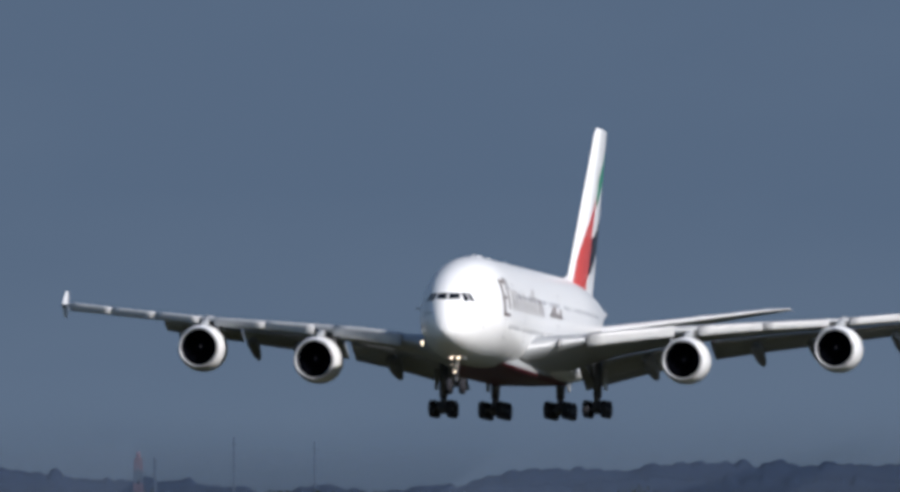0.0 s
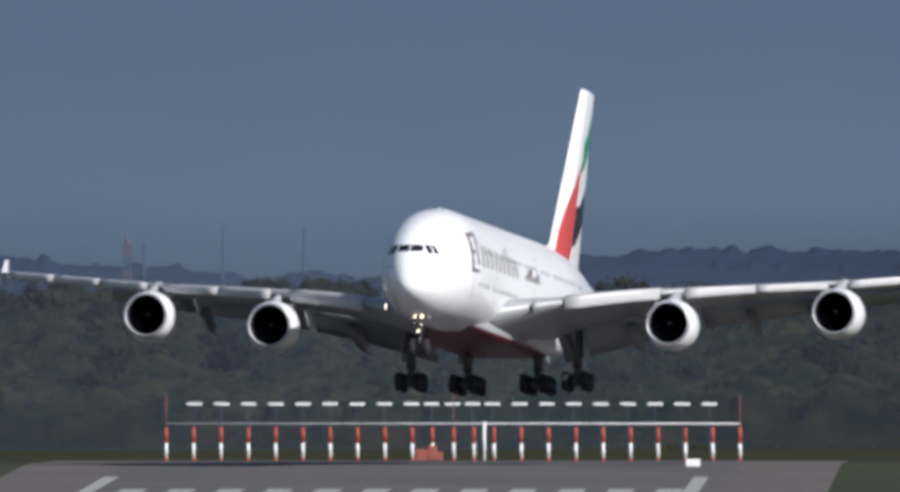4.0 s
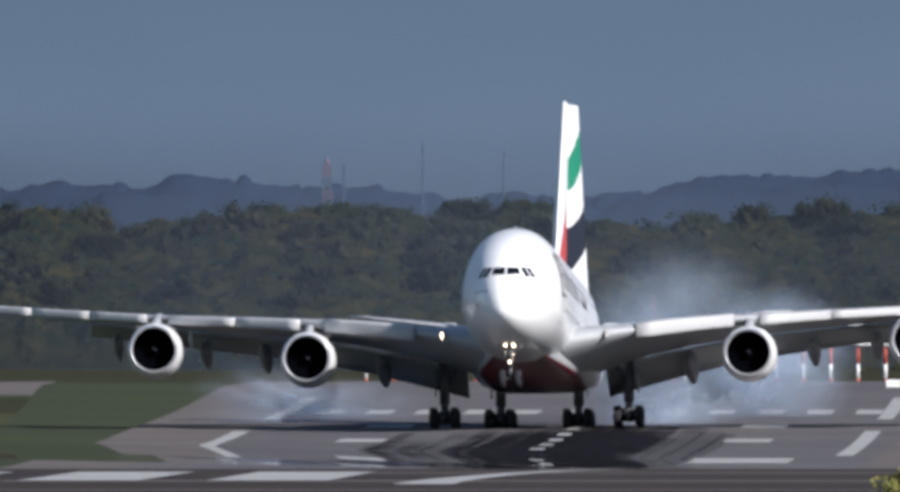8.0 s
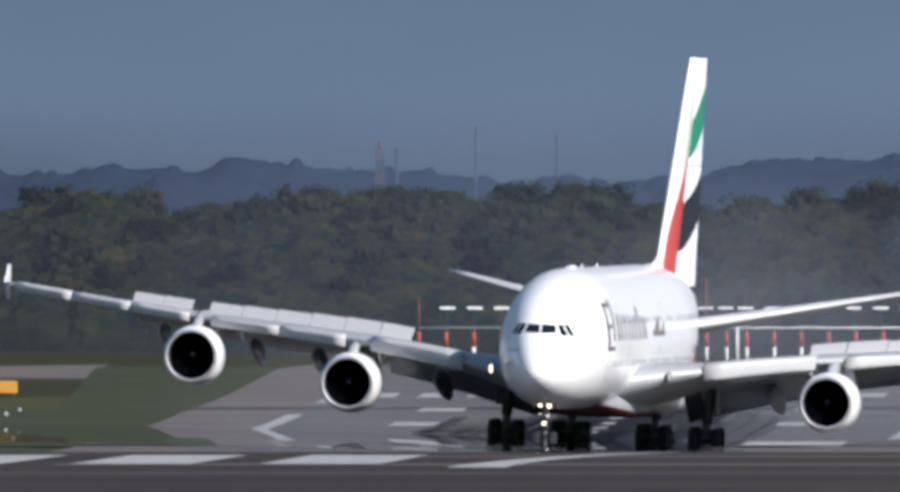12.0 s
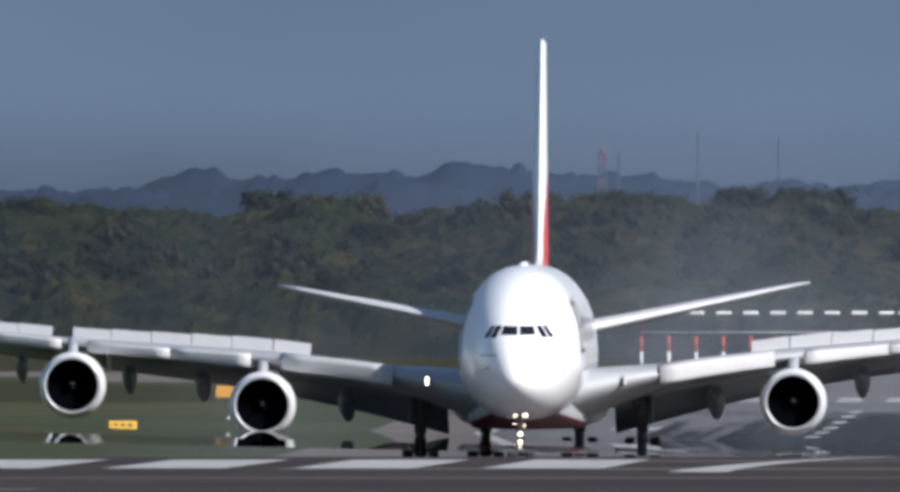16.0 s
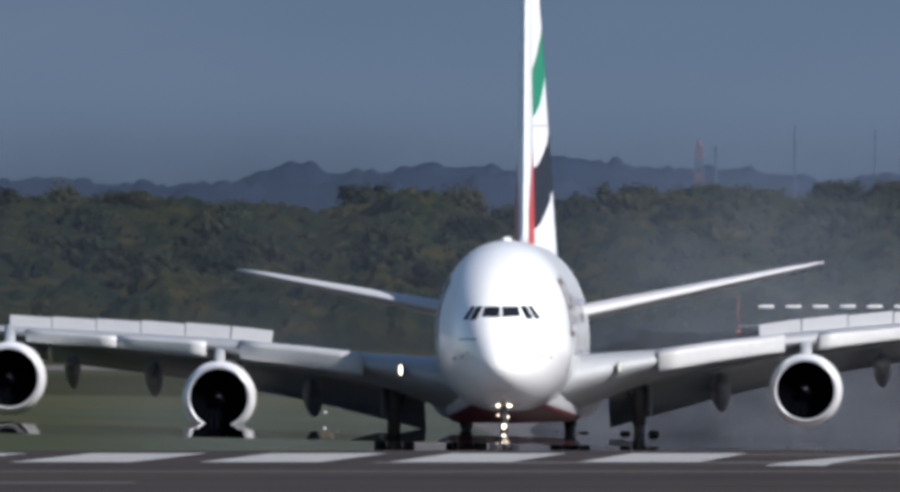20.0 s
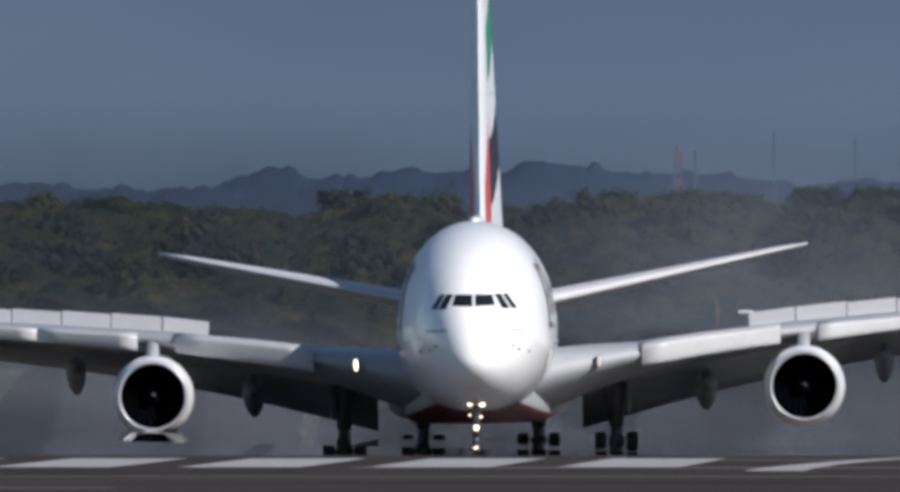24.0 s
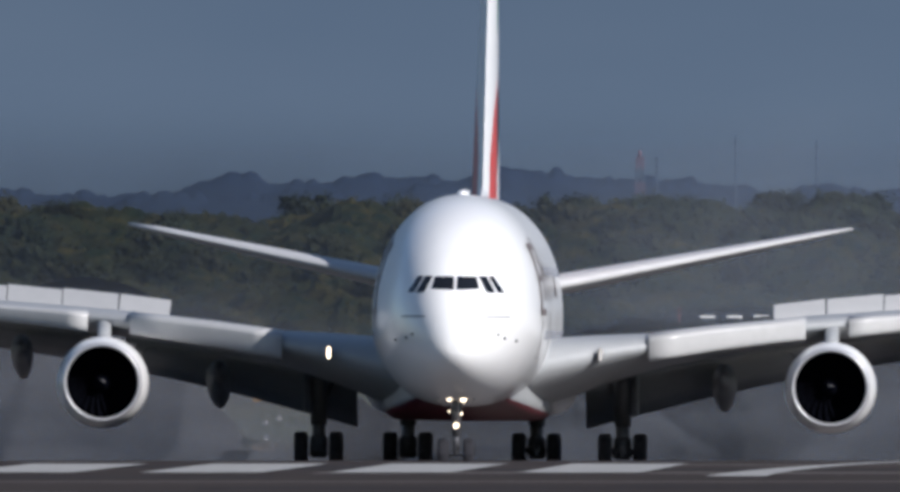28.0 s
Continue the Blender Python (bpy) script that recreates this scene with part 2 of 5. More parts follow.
def vapour_material(name, density, colour):
    """Thin smoke: soft towards the rim of its piece and ragged within."""
    m = bpy.data.materials.new(name)
    m.use_nodes = True
    nt = m.node_tree
    nt.nodes.clear()
    out = nt.nodes.new("ShaderNodeOutputMaterial")
    mix = nt.nodes.new("ShaderNodeMixShader")
    tr = nt.nodes.new("ShaderNodeBsdfTransparent")
    df = nt.nodes.new("ShaderNodeBsdfDiffuse")
    df.inputs["Color"].default_value = (*colour, 1)
    tl = nt.nodes.new("ShaderNodeBsdfTranslucent")
    tl.inputs["Color"].default_value = (*colour, 1)
    body = nt.nodes.new("ShaderNodeMixShader")
    tc = nt.nodes.new("ShaderNodeTexCoord")
    sep = nt.nodes.new("ShaderNodeSeparateXYZ")
    comb = nt.nodes.new("ShaderNodeCombineXYZ")
    ln = nt.nodes.new("ShaderNodeVectorMath")
    ln.operation = "LENGTH"
    nz = nt.nodes.new("ShaderNodeTexNoise")
    nz.inputs["Scale"].default_value, nz.inputs["Detail"].default_value = 1.5, 3
    mr = nt.nodes.new("ShaderNodeMapRange")
    mr.interpolation_type = "SMOOTHSTEP"
    mr.inputs["From Min"].default_value, mr.inputs["From Max"].default_value = 1.0, 0.1
    nr = nt.nodes.new("ShaderNodeMapRange")
    nr.inputs["From Min"].default_value, nr.inputs["From Max"].default_value = 0.22, 0.75
    mu = nt.nodes.new("ShaderNodeMath")
    mu.operation = "MULTIPLY"
    mu2 = nt.nodes.new("ShaderNodeMath")
    mu2.operation = "MULTIPLY"
    mu2.inputs[1].default_value = density
    nt.links.new(tc.outputs["Object"], sep.inputs[0])
    nt.links.new(sep.outputs["X"], comb.inputs["X"])
    nt.links.new(sep.outputs["Z"], comb.inputs["Z"])
    nt.links.new(comb.outputs[0], ln.inputs[0])
    nt.links.new(ln.outputs["Value"], mr.inputs["Value"])
    nt.links.new(tc.outputs["Object"], nz.inputs["Vector"])
    nt.links.new(nz.outputs["Fac"], nr.inputs["Value"])
    nt.links.new(mr.outputs[0], mu.inputs[0])
    nt.links.new(nr.outputs[0], mu.inputs[1])
    nt.links.new(mu.outputs[0], mu2.inputs[0])
    nt.links.new(df.outputs[0], body.inputs[1])
    nt.links.new(tl.outputs[0], body.inputs[2])
    nt.links.new(mu2.outputs[0], mix.inputs["Fac"])
    nt.links.new(tr.outputs[0], mix.inputs[1])
    nt.links.new(body.outputs[0], mix.inputs[2])
    nt.links.new(mix.outputs[0], out.inputs["Surface"])
    return m


def haze_sheet_material(name, density, top, colour):
    """Tint of a see-through sheet that stands in for haze, fading out with height."""
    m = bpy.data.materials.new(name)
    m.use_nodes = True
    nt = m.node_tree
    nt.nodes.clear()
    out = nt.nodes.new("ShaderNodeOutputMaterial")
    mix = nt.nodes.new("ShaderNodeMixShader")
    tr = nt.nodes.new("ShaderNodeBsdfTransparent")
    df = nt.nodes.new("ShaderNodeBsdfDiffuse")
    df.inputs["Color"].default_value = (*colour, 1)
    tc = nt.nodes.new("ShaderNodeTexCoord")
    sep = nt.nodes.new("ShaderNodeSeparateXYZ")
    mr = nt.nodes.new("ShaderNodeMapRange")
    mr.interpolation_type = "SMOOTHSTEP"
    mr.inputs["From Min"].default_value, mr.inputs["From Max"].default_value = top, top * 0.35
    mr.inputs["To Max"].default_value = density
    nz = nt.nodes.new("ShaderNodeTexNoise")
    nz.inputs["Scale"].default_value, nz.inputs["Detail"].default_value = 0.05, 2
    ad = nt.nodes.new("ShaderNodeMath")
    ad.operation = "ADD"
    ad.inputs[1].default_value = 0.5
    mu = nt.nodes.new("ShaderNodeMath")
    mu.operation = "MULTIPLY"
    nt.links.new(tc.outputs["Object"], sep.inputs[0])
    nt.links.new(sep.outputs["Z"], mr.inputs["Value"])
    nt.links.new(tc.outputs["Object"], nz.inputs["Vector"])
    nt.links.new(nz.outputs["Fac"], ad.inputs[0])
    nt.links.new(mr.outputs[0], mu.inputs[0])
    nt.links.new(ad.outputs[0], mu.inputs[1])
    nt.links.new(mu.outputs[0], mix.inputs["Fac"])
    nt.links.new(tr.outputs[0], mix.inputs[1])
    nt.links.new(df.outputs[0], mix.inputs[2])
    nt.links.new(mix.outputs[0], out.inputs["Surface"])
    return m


M_HAZE = haze_sheet_material("near_haze_sheet", 0.34, 17.0, (0.050, 0.064, 0.090))
M_HAZE_FAR = haze_sheet_material("far_haze_sheet", 0.52, 23.0, (0.056, 0.078, 0.118))
M_CLOUD = cloud_material()


def mirage_material():
    """The lower, hotter air over the runway: clear when looked through, a mirror at a grazing view."""
    m = bpy.data.materials.new("hot_air")
    m.use_nodes = True
    nt = m.node_tree
    nt.nodes.clear()
    out = nt.nodes.new("ShaderNodeOutputMaterial")
    mix = nt.nodes.new("ShaderNodeMixShader")
    tr = nt.nodes.new("ShaderNodeBsdfTransparent")
    gl = nt.nodes.new("ShaderNodeBsdfGlossy")
    gl.inputs["Color"].default_value = (0.93, 0.93, 0.94, 1)
    gl.inputs["Roughness"].default_value = 0.0
    lw = nt.nodes.new("ShaderNodeLayerWeight")
    lw.inputs["Blend"].default_value = 0.5
    mr = nt.nodes.new("ShaderNodeMapRange")
    mr.interpolation_type = "SMOOTHSTEP"
    mr.inputs["From Min"].default_value, mr.inputs["From Max"].default_value = 0.96, 0.985
    nt.links.new(lw.outputs["Facing"], mr.inputs["Value"])
    nt.links.new(mr.outputs[0], mix.inputs["Fac"])
    nt.links.new(tr.outputs[0], mix.inputs[1])
    nt.links.new(gl.outputs[0], mix.inputs[2])
    nt.links.new(mix.outputs[0], out.inputs["Surface"])
    return m


M_MIRAGE = mirage_material()
M_SMOKE = vapour_material("tyre_smoke", 0.52, (0.47, 0.56, 0.70))
M_SPRAY = vapour_material("blown_spray", 0.55, (0.17, 0.18, 0.205))
M_WISP = mat("vapour_thread", (0.42, 0.43, 0.44), 0.9, spec=0.0)
M_MIST = vapour_material("blown_mist", 0.24, (0.30, 0.33, 0.38))


# ---------------------------------------------------------------- mesh helpers
def link(name, bm, material, parent=None, smooth=True, label=""):
    me = bpy.data.meshes.new(name)
    bm.normal_update()
    bm.to_mesh(me)
    bm.free()
    for mm in (material if isinstance(material, (list, tuple)) else [material]):
        me.materials.append(mm)
    if smooth:
        me.shade_smooth()
    ob = new(name, me)
    if parent:
        ob.parent = parent
    if label:
        ob["label"] = label
    return ob


def part(name, bm, material, parent, label="", smooth=True):
    return link(name, bm, material, parent, smooth, label)


def empty(name, m=None):
    ob = new(name)
    if m is not None:
        ob.matrix_world = m
    return ob


def loft(bm, rings, closed=True, caps=True, mats=None):
    """Joins rings of points into a skin. mats(i, j): material index of the face between ring i and i+1."""
    vs = [[bm.verts.new(p) for p in r] for r in rings]
    n = len(rings[0])
    for i in range(len(vs) - 1):
        for j in range(n if closed else n - 1):
            k = (j + 1) % n
            try:
                f = bm.faces.new((vs[i][j], vs[i][k], vs[i + 1][k], vs[i + 1][j]))
            except ValueError:
                continue
            if mats:
                f.material_index = mats(i, j)
    if caps and closed:
        for r in (vs[0], vs[-1]):
            try:
                bm.faces.new(r)
            except ValueError:
                pass
    return vs


def finish(bm):
    bmesh.ops.recalc_face_normals(bm, faces=bm.faces[:])
    return bm


def tube(bm, p, q, r0, r1=None, n=10):
    p, q = Vector(p), Vector(q)
    r1 = r0 if r1 is None else r1
    d = (q - p).normalized()
    a = d.orthogonal().normalized()
    b = d.cross(a)
    rings = [[c + (a * math.cos(k * math.tau / n) + b * math.sin(k * math.tau / n)) * r for k in range(n)]
             for c, r in ((p, r0), (q, r1))]
    loft(bm, rings)


def block(bm, c, s, bevel=0.0, m=None):
    """A box with bevelled edges: centre and full sizes."""
    g = bmesh.ops.create_cube(bm, size=1.0)
    bmesh.ops.scale(bm, vec=s, verts=g["verts"])
    bmesh.ops.translate(bm, vec=c, verts=g["verts"])
    if bevel:
        es = list({e for v in g["verts"] for e in v.link_edges})
        bmesh.ops.bevel(bm, geom=es, offset=bevel, segments=1, affect="EDGES")


def revolve(bm, profile, centre, axis="y", n=32, mats=None):
    """Turns (along, radius) pairs round an axis through centre."""
    rings = []
    for a, r in profile:
        ring = []
        for k in range(n):
            t = k * math.tau / n
            c, s = math.cos(t) * r, math.sin(t) * r
            v = {"y": (c, a, s), "x": (a, c, s), "z": (c, s, a)}[axis]
            ring.append(Vector(centre) + Vector(v))
        rings.append(ring)
    loft(bm, rings, caps=False, mats=mats)


# ---------------------------------------------------------------- ground
PROFILE_Y = [-200, 1480, 1570, 1640, 1720, 1847, 2005, 2285, 2465, 2618, 2740, 2790, 2837, 2900, 2965, 3030, 3093, 3145, 3300, 3480, 3600, 4250, 4500, 4995]
PROFILE_Z = [-5.28, -5.28, -5.23, -5.42, -5.82, -6.27, -6.84, -7.92, -8.55, -8.95, -8.95, -8.75, -8.5, -8.25, -7.88, -7.3, -6.85, -6.45, -4.7, -4.5, -3.9, 4.0, 4.5, 4.5]



def ground_z(y):
    """Height of the airfield at distance y: a crest before a long dip, then a slope up to the far threshold."""
    z = sum(np.interp(y + o, PROFILE_Y, PROFILE_Z) * w for o, w in ((-30, 1), (-15, 2), (0, 3), (15, 2), (30, 1))) / 9
    return float(z)


def axis_x(y):
    """Runway centreline."""
    return 1.0 + 0.0177 * (y - 2870)


def strip(bm, y0, y1, x0, x1, lift, step=12.0, relative=True, slant=0.0):
    """A sheet that lies on the ground from y0 to y1, between two offsets from the centreline, with a closed rim."""
    n = max(1, int(abs(y1 - y0) / step))
    rows = []
    for i in range(n + 1):
        y = y0 + (y1 - y0) * i / n
        c = axis_x(y) if relative else 0.0
        z = ground_z(y) + lift
        rows.append((Vector((c + x0, y, z)), Vector((c + x1, y, z))))
    loft(bm, [[a, b] for a, b in rows], closed=False)


def build_ground():
    ys = [-200, 0, 400, 800, 1100, 1300] + list(np.arange(1400, 3700, 15.0)) + list(np.arange(3700, 4995, 60.0)) + [4990]
    xs = [-900, -500, -300, -200, -140, -100, -70, -50, -35, -20, 0, 20, 35, 50, 70, 100, 140, 200, 300, 500, 900]
    bm = bmesh.new()
    rows = []
    for y in ys:
        row = []
        for x in xs:
            c = axis_x(y)
            far = max(0.0, abs(x - c) - 36)
            bumpy = 0.5 * noise.noise((x * 0.03, y * 0.008, 0.3)) * min(1.0, far / 30) + (0.15 if far > 0 else 0) - 0.12
            row.append(Vector((x, y, ground_z(y) + bumpy)))
        rows.append(row)
    def turf(i, j):
        y, beside = ys[i], xs[j + 1] <= -35 or xs[j] >= 50
        y += 25 * noise.noise((xs[j] * 0.05, 0.4, y * 0.01))
        if y > 3400:
            return 2
        if beside and 3250 < y < 3395 and xs[j] < 0:
            return 1
        return (2 if 3140 < y < 3235 else 3 if 3035 < y <= 3140 else 0) if beside else 0
    loft(bm, rows, closed=False, mats=turf)
    g = link("ground", bm, [M_GRASS, M_ASPHALT2, M_ROUGH, M_STRAW])
    tagged(g, "mown airfield grass with a long dip before the far woods", "grass", kind="structure")
    bm = bmesh.new()
    strip(bm, 300, 3400, -30, 30, 0.03)
    r = link("runway", bm, M_ASPHALT2, smooth=False)
    tagged(r, "worn asphalt runway shoulders with a crest and a dip", "runway", kind="structure")
    bm = bmesh.new()
    strip(bm, 1640, 3400, -22.5, 22.5, 0.045)
    c = part("pavement_surface", bm, M_ASPHALT, r, "grooved dark asphalt", False)
    bm = bmesh.new()
    strip(bm, 300, 1640, -95, 95, 0.045)
    part("near_pavement", bm, M_ASPHALT3, r, "broad dark asphalt over the crest", False)
    return r


runway = build_ground()


def build_seams():
    """Tar seams and patches across the near pavement."""
    rng = random.Random(31)
    for k in range(16):
        y = 1150 + 26 * k + rng.uniform(-8, 8)
        x = rng.uniform(-60, 20)
        bm = bmesh.new()
        strip(bm, y, y + rng.uniform(4, 12), x, x + rng.uniform(20, 70), 0.052)
        part("tar_seam", bm, M_TAR_SHADOW if k % 3 else M_ASPHALT2, runway, "dark tar seam", False)


def marking(name, y0, y1, x0, x1, lift=0.074):
    bm = bmesh.new()
    strip(bm, y0, y1, x0, x1, lift, 6.0)
    return part(name, bm, M_PAINT, runway, "", False)


def build_markings():
    # side stripes, broken where the surface was relaid
    for side in (-1, 1):
        e = -22.0 if side < 0 else 20.4
        for y0, y1 in ((3225, 3095), (3015, 2830)):
            marking("edge_stripe", y0, y1, e - 0.55, e + 0.55)
    # threshold bars
    for k in range(12):
        x = (k - 5.5) * 3.43
        marking("threshold_bar", 3158, 3132, x - 0.9, x + 0.9)
    # touchdown bars and aiming points
    for side in (-1, 1):
        for y, w, l in ((3045, 3.1, 22), (2955, 3.1, 24), (2790, 6.3, 40)):
            a, b = (11.2, 11.2 + w) if side > 0 else (-11.2 - w, -11.2)
            marking("touchdown_bar" if w < 5 else "aiming_point_bar", y + l / 2, y - l / 2, a, b)
    for y in (3060, 3030, 2995, 2960, 2925, 2890):
        marking("centreline_dash", y + 8, y - 8, -0.45, 0.45)
    # broad bars on the crest and the stripe that bends off beside them
    for x in (15.6, 9.4, 3.2, -3.0, -9.2, -15.4):
        marking("crest_bar", 1545, 1468, x - 2.0, x + 2.0)
    bm = bmesh.new()
    rows = []
    for k in range(21):
        s = k / 20
        y = 1440 + 150 * s
        x = -3.0 + 1.5 * s + 5.5 * s * s
        w = 1.0 - 0.5 * min(1, s * 1.5)
        rows.append([Vector((x - w, y, ground_z(y) + 0.06)), Vector((x + w, y, ground_z(y) + 0.06))])
    loft(bm, rows, closed=False)
    part("lead_off_stripe", bm, M_PAINT, runway, "white stripe bending off over the crest", False)


build_markings()
build_seams()


def build_rubber():
    """Tyre rubber in many overlapping streaks along the wheel tracks."""
    rng = random.Random(17)
    for k in range(60):
        x = max(-10.6, min(11.6, rng.gauss(0.5, 5.0)))
        w = rng.uniform(0.4, 1.5)
        y1 = rng.uniform(2985, 3075) - 5 * abs(x - 0.5)
        y0 = rng.uniform(2700, 2860)
        bm = bmesh.new()
        strip(bm, y1, y0, x - w, x + w, 0.048 + 0.0002 * k)
        part("rubber_streak", bm, M_STREAK, runway, "black rubber left by landing tyres", False)
    # dark strip painted where the wing's shadow crosses the runway
    bm = bmesh.new()
    strip(bm, 3062, 3052, -30, 26, 0.062, 3)
    part("wing_shadow_strip", bm, M_TAR_SHADOW, runway, "dark strip in place of the wing's shadow", False)


build_rubber()


def build_mirage():
    """The layer of hot air in the dip, in which wheels, stripes and lamps show mirrored."""
    bm = bmesh.new()
    rows = []
    for y in range(1610, 2880, 20):
        z = -5.30 - 0.00244 * (y - 1625)
        right = 0.0034 + 0.0006 * math.sin(y * 0.036)
        lean = 0.026 * (0.8 + 0.2 * min(1.0, (y - 1610) / 300))
        rows.append([Vector((u * y, y, z - lean * (u + 0.002) * y)) for u in (-0.022, -0.012, right)])
    loft(bm, rows, closed=False)
    m = link("mirage", bm, M_MIRAGE, smooth=False)
    tagged(m, "mirror-like layer of hot air low over the runway dip", "mirage", kind="structure")


build_mirage()


# ---------------------------------------------------------------- aircraft
def smooth_step(x):
    x = min(max(x, 0.0), 1.0)
    return x * x * (3 - 2 * x)


def nose_curve(y, length, power=2.0):
    t = min(max(y / length, 0.0), 1.0)
    return math.sqrt(max(0.0, 1 - (1 - t) ** power))


def fus(y):
    """Fuselage section at y behind the nose: half width, top, bottom and the height of the greatest width."""
    hw = 3.57 * nose_curve(y, 11.5)
    zt = 4.75 + 6.3 * nose_curve(y, 12.5)
    zb = 4.75 - 2.35 * nose_curve(y, 9.0)
    zc = 4.75 + 1.25 * nose_curve(y, 10.0)
    if y > 44:
        t = (y - 44) / 26.5
        s = t * t * (3 - 2 * t)
        hw = 3.57 - 3.2 * (0.45 * t * t + 0.55 * s)
        zt = 11.05 - 2.2 * t * t
        zb = 2.4 + 6.3 * (0.55 * t + 0.45 * s)
        zc = 6.0 + 3.1 * (0.5 * t + 0.5 * s)
    return hw, zt, zb, zc


FULL = 0.95      # fuller than an ellipse; the lower lobe more so


def lobe(y, z, zc):
    if z >= zc:
        return FULL
    return FULL - 0.12 * smooth_step((y - 8) / 12)


def fus_ring(y, n=48, grow=0.0):
    hw, zt, zb, zc = fus(y)
    ring = []
    for k in range(n):
        a = k * math.tau / n
        s, c = math.sin(a), math.cos(a)
        up = (zt - zc) if c > 0 else (zc - zb)
        f = lobe(y, zc + c, zc)
        ring.append(Vector((math.copysign(abs(s) ** f, s) * (hw + grow), y, zc + math.copysign(abs(c) ** f, c) * (up + grow))))
    return ring


def inside(x, y, z):
    hw, zt, zb, zc = fus(y)
    if hw < 1e-6:
        return False
    up = (zt - zc) if z > zc else (zc - zb)
    f = lobe(y, z, zc)
    return (abs(x) / hw) ** (2 / f) + (abs(z - zc) / max(up, 1e-6)) ** (2 / f) < 1


def skin_front(x, z, out=0.02):
    """The point of the nose skin at a given x and z, a little proud."""
    lo, hi = 0.0, 14.0
    for _ in range(40):
        mid = (lo + hi) / 2
        if inside(x, mid, z):
            hi = mid
        else:
            lo = mid
    return Vector((x, hi - out, z))


def skin_side(side, y, z, out=0.015):
    hw, zt, zb, zc = fus(y)
    up = (zt - zc) if z > zc else (zc - zb)
    f = lobe(y, z, zc)
    return Vector((side * (hw * max(0.0, 1 - (abs(z - zc) / up) ** (2 / f)) ** (f / 2) + out), y, z))


def patch(bm, corner, nu, nv):
    """A sheet from a function of u, v in 0..1."""
    loft(bm, [[corner(i / nu, j / nv) for j in range(nv + 1)] for i in range(nu + 1)], closed=False)


def quad_front(bm, pts, out=0.02, n=4):
    """A window on the nose: four (x, z) corners laid on the skin."""
    (x0, z0), (x1, z1), (x2, z2), (x3, z3) = pts
    def corner(u, v):
        x = (x0 * (1 - u) + x1 * u) * (1 - v) + (x3 * (1 - u) + x2 * u) * v
        z = (z0 * (1 - u) + z1 * u) * (1 - v) + (z3 * (1 - u) + z2 * u) * v
        return skin_front(x, z, out)
    patch(bm, corner, n, n)


def side_rect(bm, side, y0, y1, z0, z1, out=0.015, lean=0.0, nu=2, nv=3):
    patch(bm, lambda u, v: skin_side(side, y0 + (y1 - y0) * u + lean * v, z0 + (z1 - z0) * v, out), nu, nv)


WING = [  # x, leading edge y, chord, mid height at the leading edge, nominal thickness, nose-up turn in degrees
    (2.2, 18.0, 19.6, 3.9, 5.8, 4), (3.5, 19.0, 18.3, 4.15, 5.0, 4), (5.5, 20.4, 16.8, 4.56, 3.8, 3.5), (7.5, 21.6, 15.7, 4.9, 2.7, 3), (10.5, 23.7, 14.2, 5.35, 2.3, 2.5),
    (14.0, 26.0, 12.5, 5.75, 2.1, 2), (19.0, 29.6, 10.6, 6.2, 1.7, 1.5), (25.7, 34.4, 8.4, 6.75, 1.25, 1), (32.0, 39.0, 6.6, 7.4, 0.9, 0.5), (38.6, 43.9, 4.6, 8.1, 0.55, 0), (39.7, 45.2, 3.2, 8.25, 0.35, 0)]


def wing_at(x):
    cols = list(zip(*WING))
    return [float(np.interp(x, cols[0], c)) for c in cols[1:]]


def airfoil(frac, thick, top):
    """Height of the skin over the chord line at a fraction of the chord."""
    t = 5 * (0.2969 * math.sqrt(max(frac, 0)) - 0.126 * frac - 0.3516 * frac ** 2 + 0.2843 * frac ** 3 - 0.1015 * frac ** 4)
    return t * thick * (0.56 if top else -0.44)


def wing_point(side, x, frac, h):
    """A point of the wing: span position, fraction of the chord, height above the chord line."""
    ly, ch, lz, th, tw = wing_at(x)
    a = radians(tw)
    y = frac * ch
    return Vector((side * x, ly + y * math.cos(a) + h * math.sin(a), lz - y * math.sin(a) + h * math.cos(a)))


def wing_ring(side, x, f0=0.0, f1=1.0, n=12, grow=0.0):
    th = wing_at(x)[3]
    up = [f0 + (f1 - f0) * (1 - math.cos(math.pi * k / n)) / 2 for k in range(n + 1)]
    ring = [wing_point(side, x, f, airfoil(f, th, True) + grow) for f in up]
    ring += [wing_point(side, x, f, airfoil(f, th, False) - grow) for f in reversed(up[1:-1] if f0 == 0 else up)]
    return ring


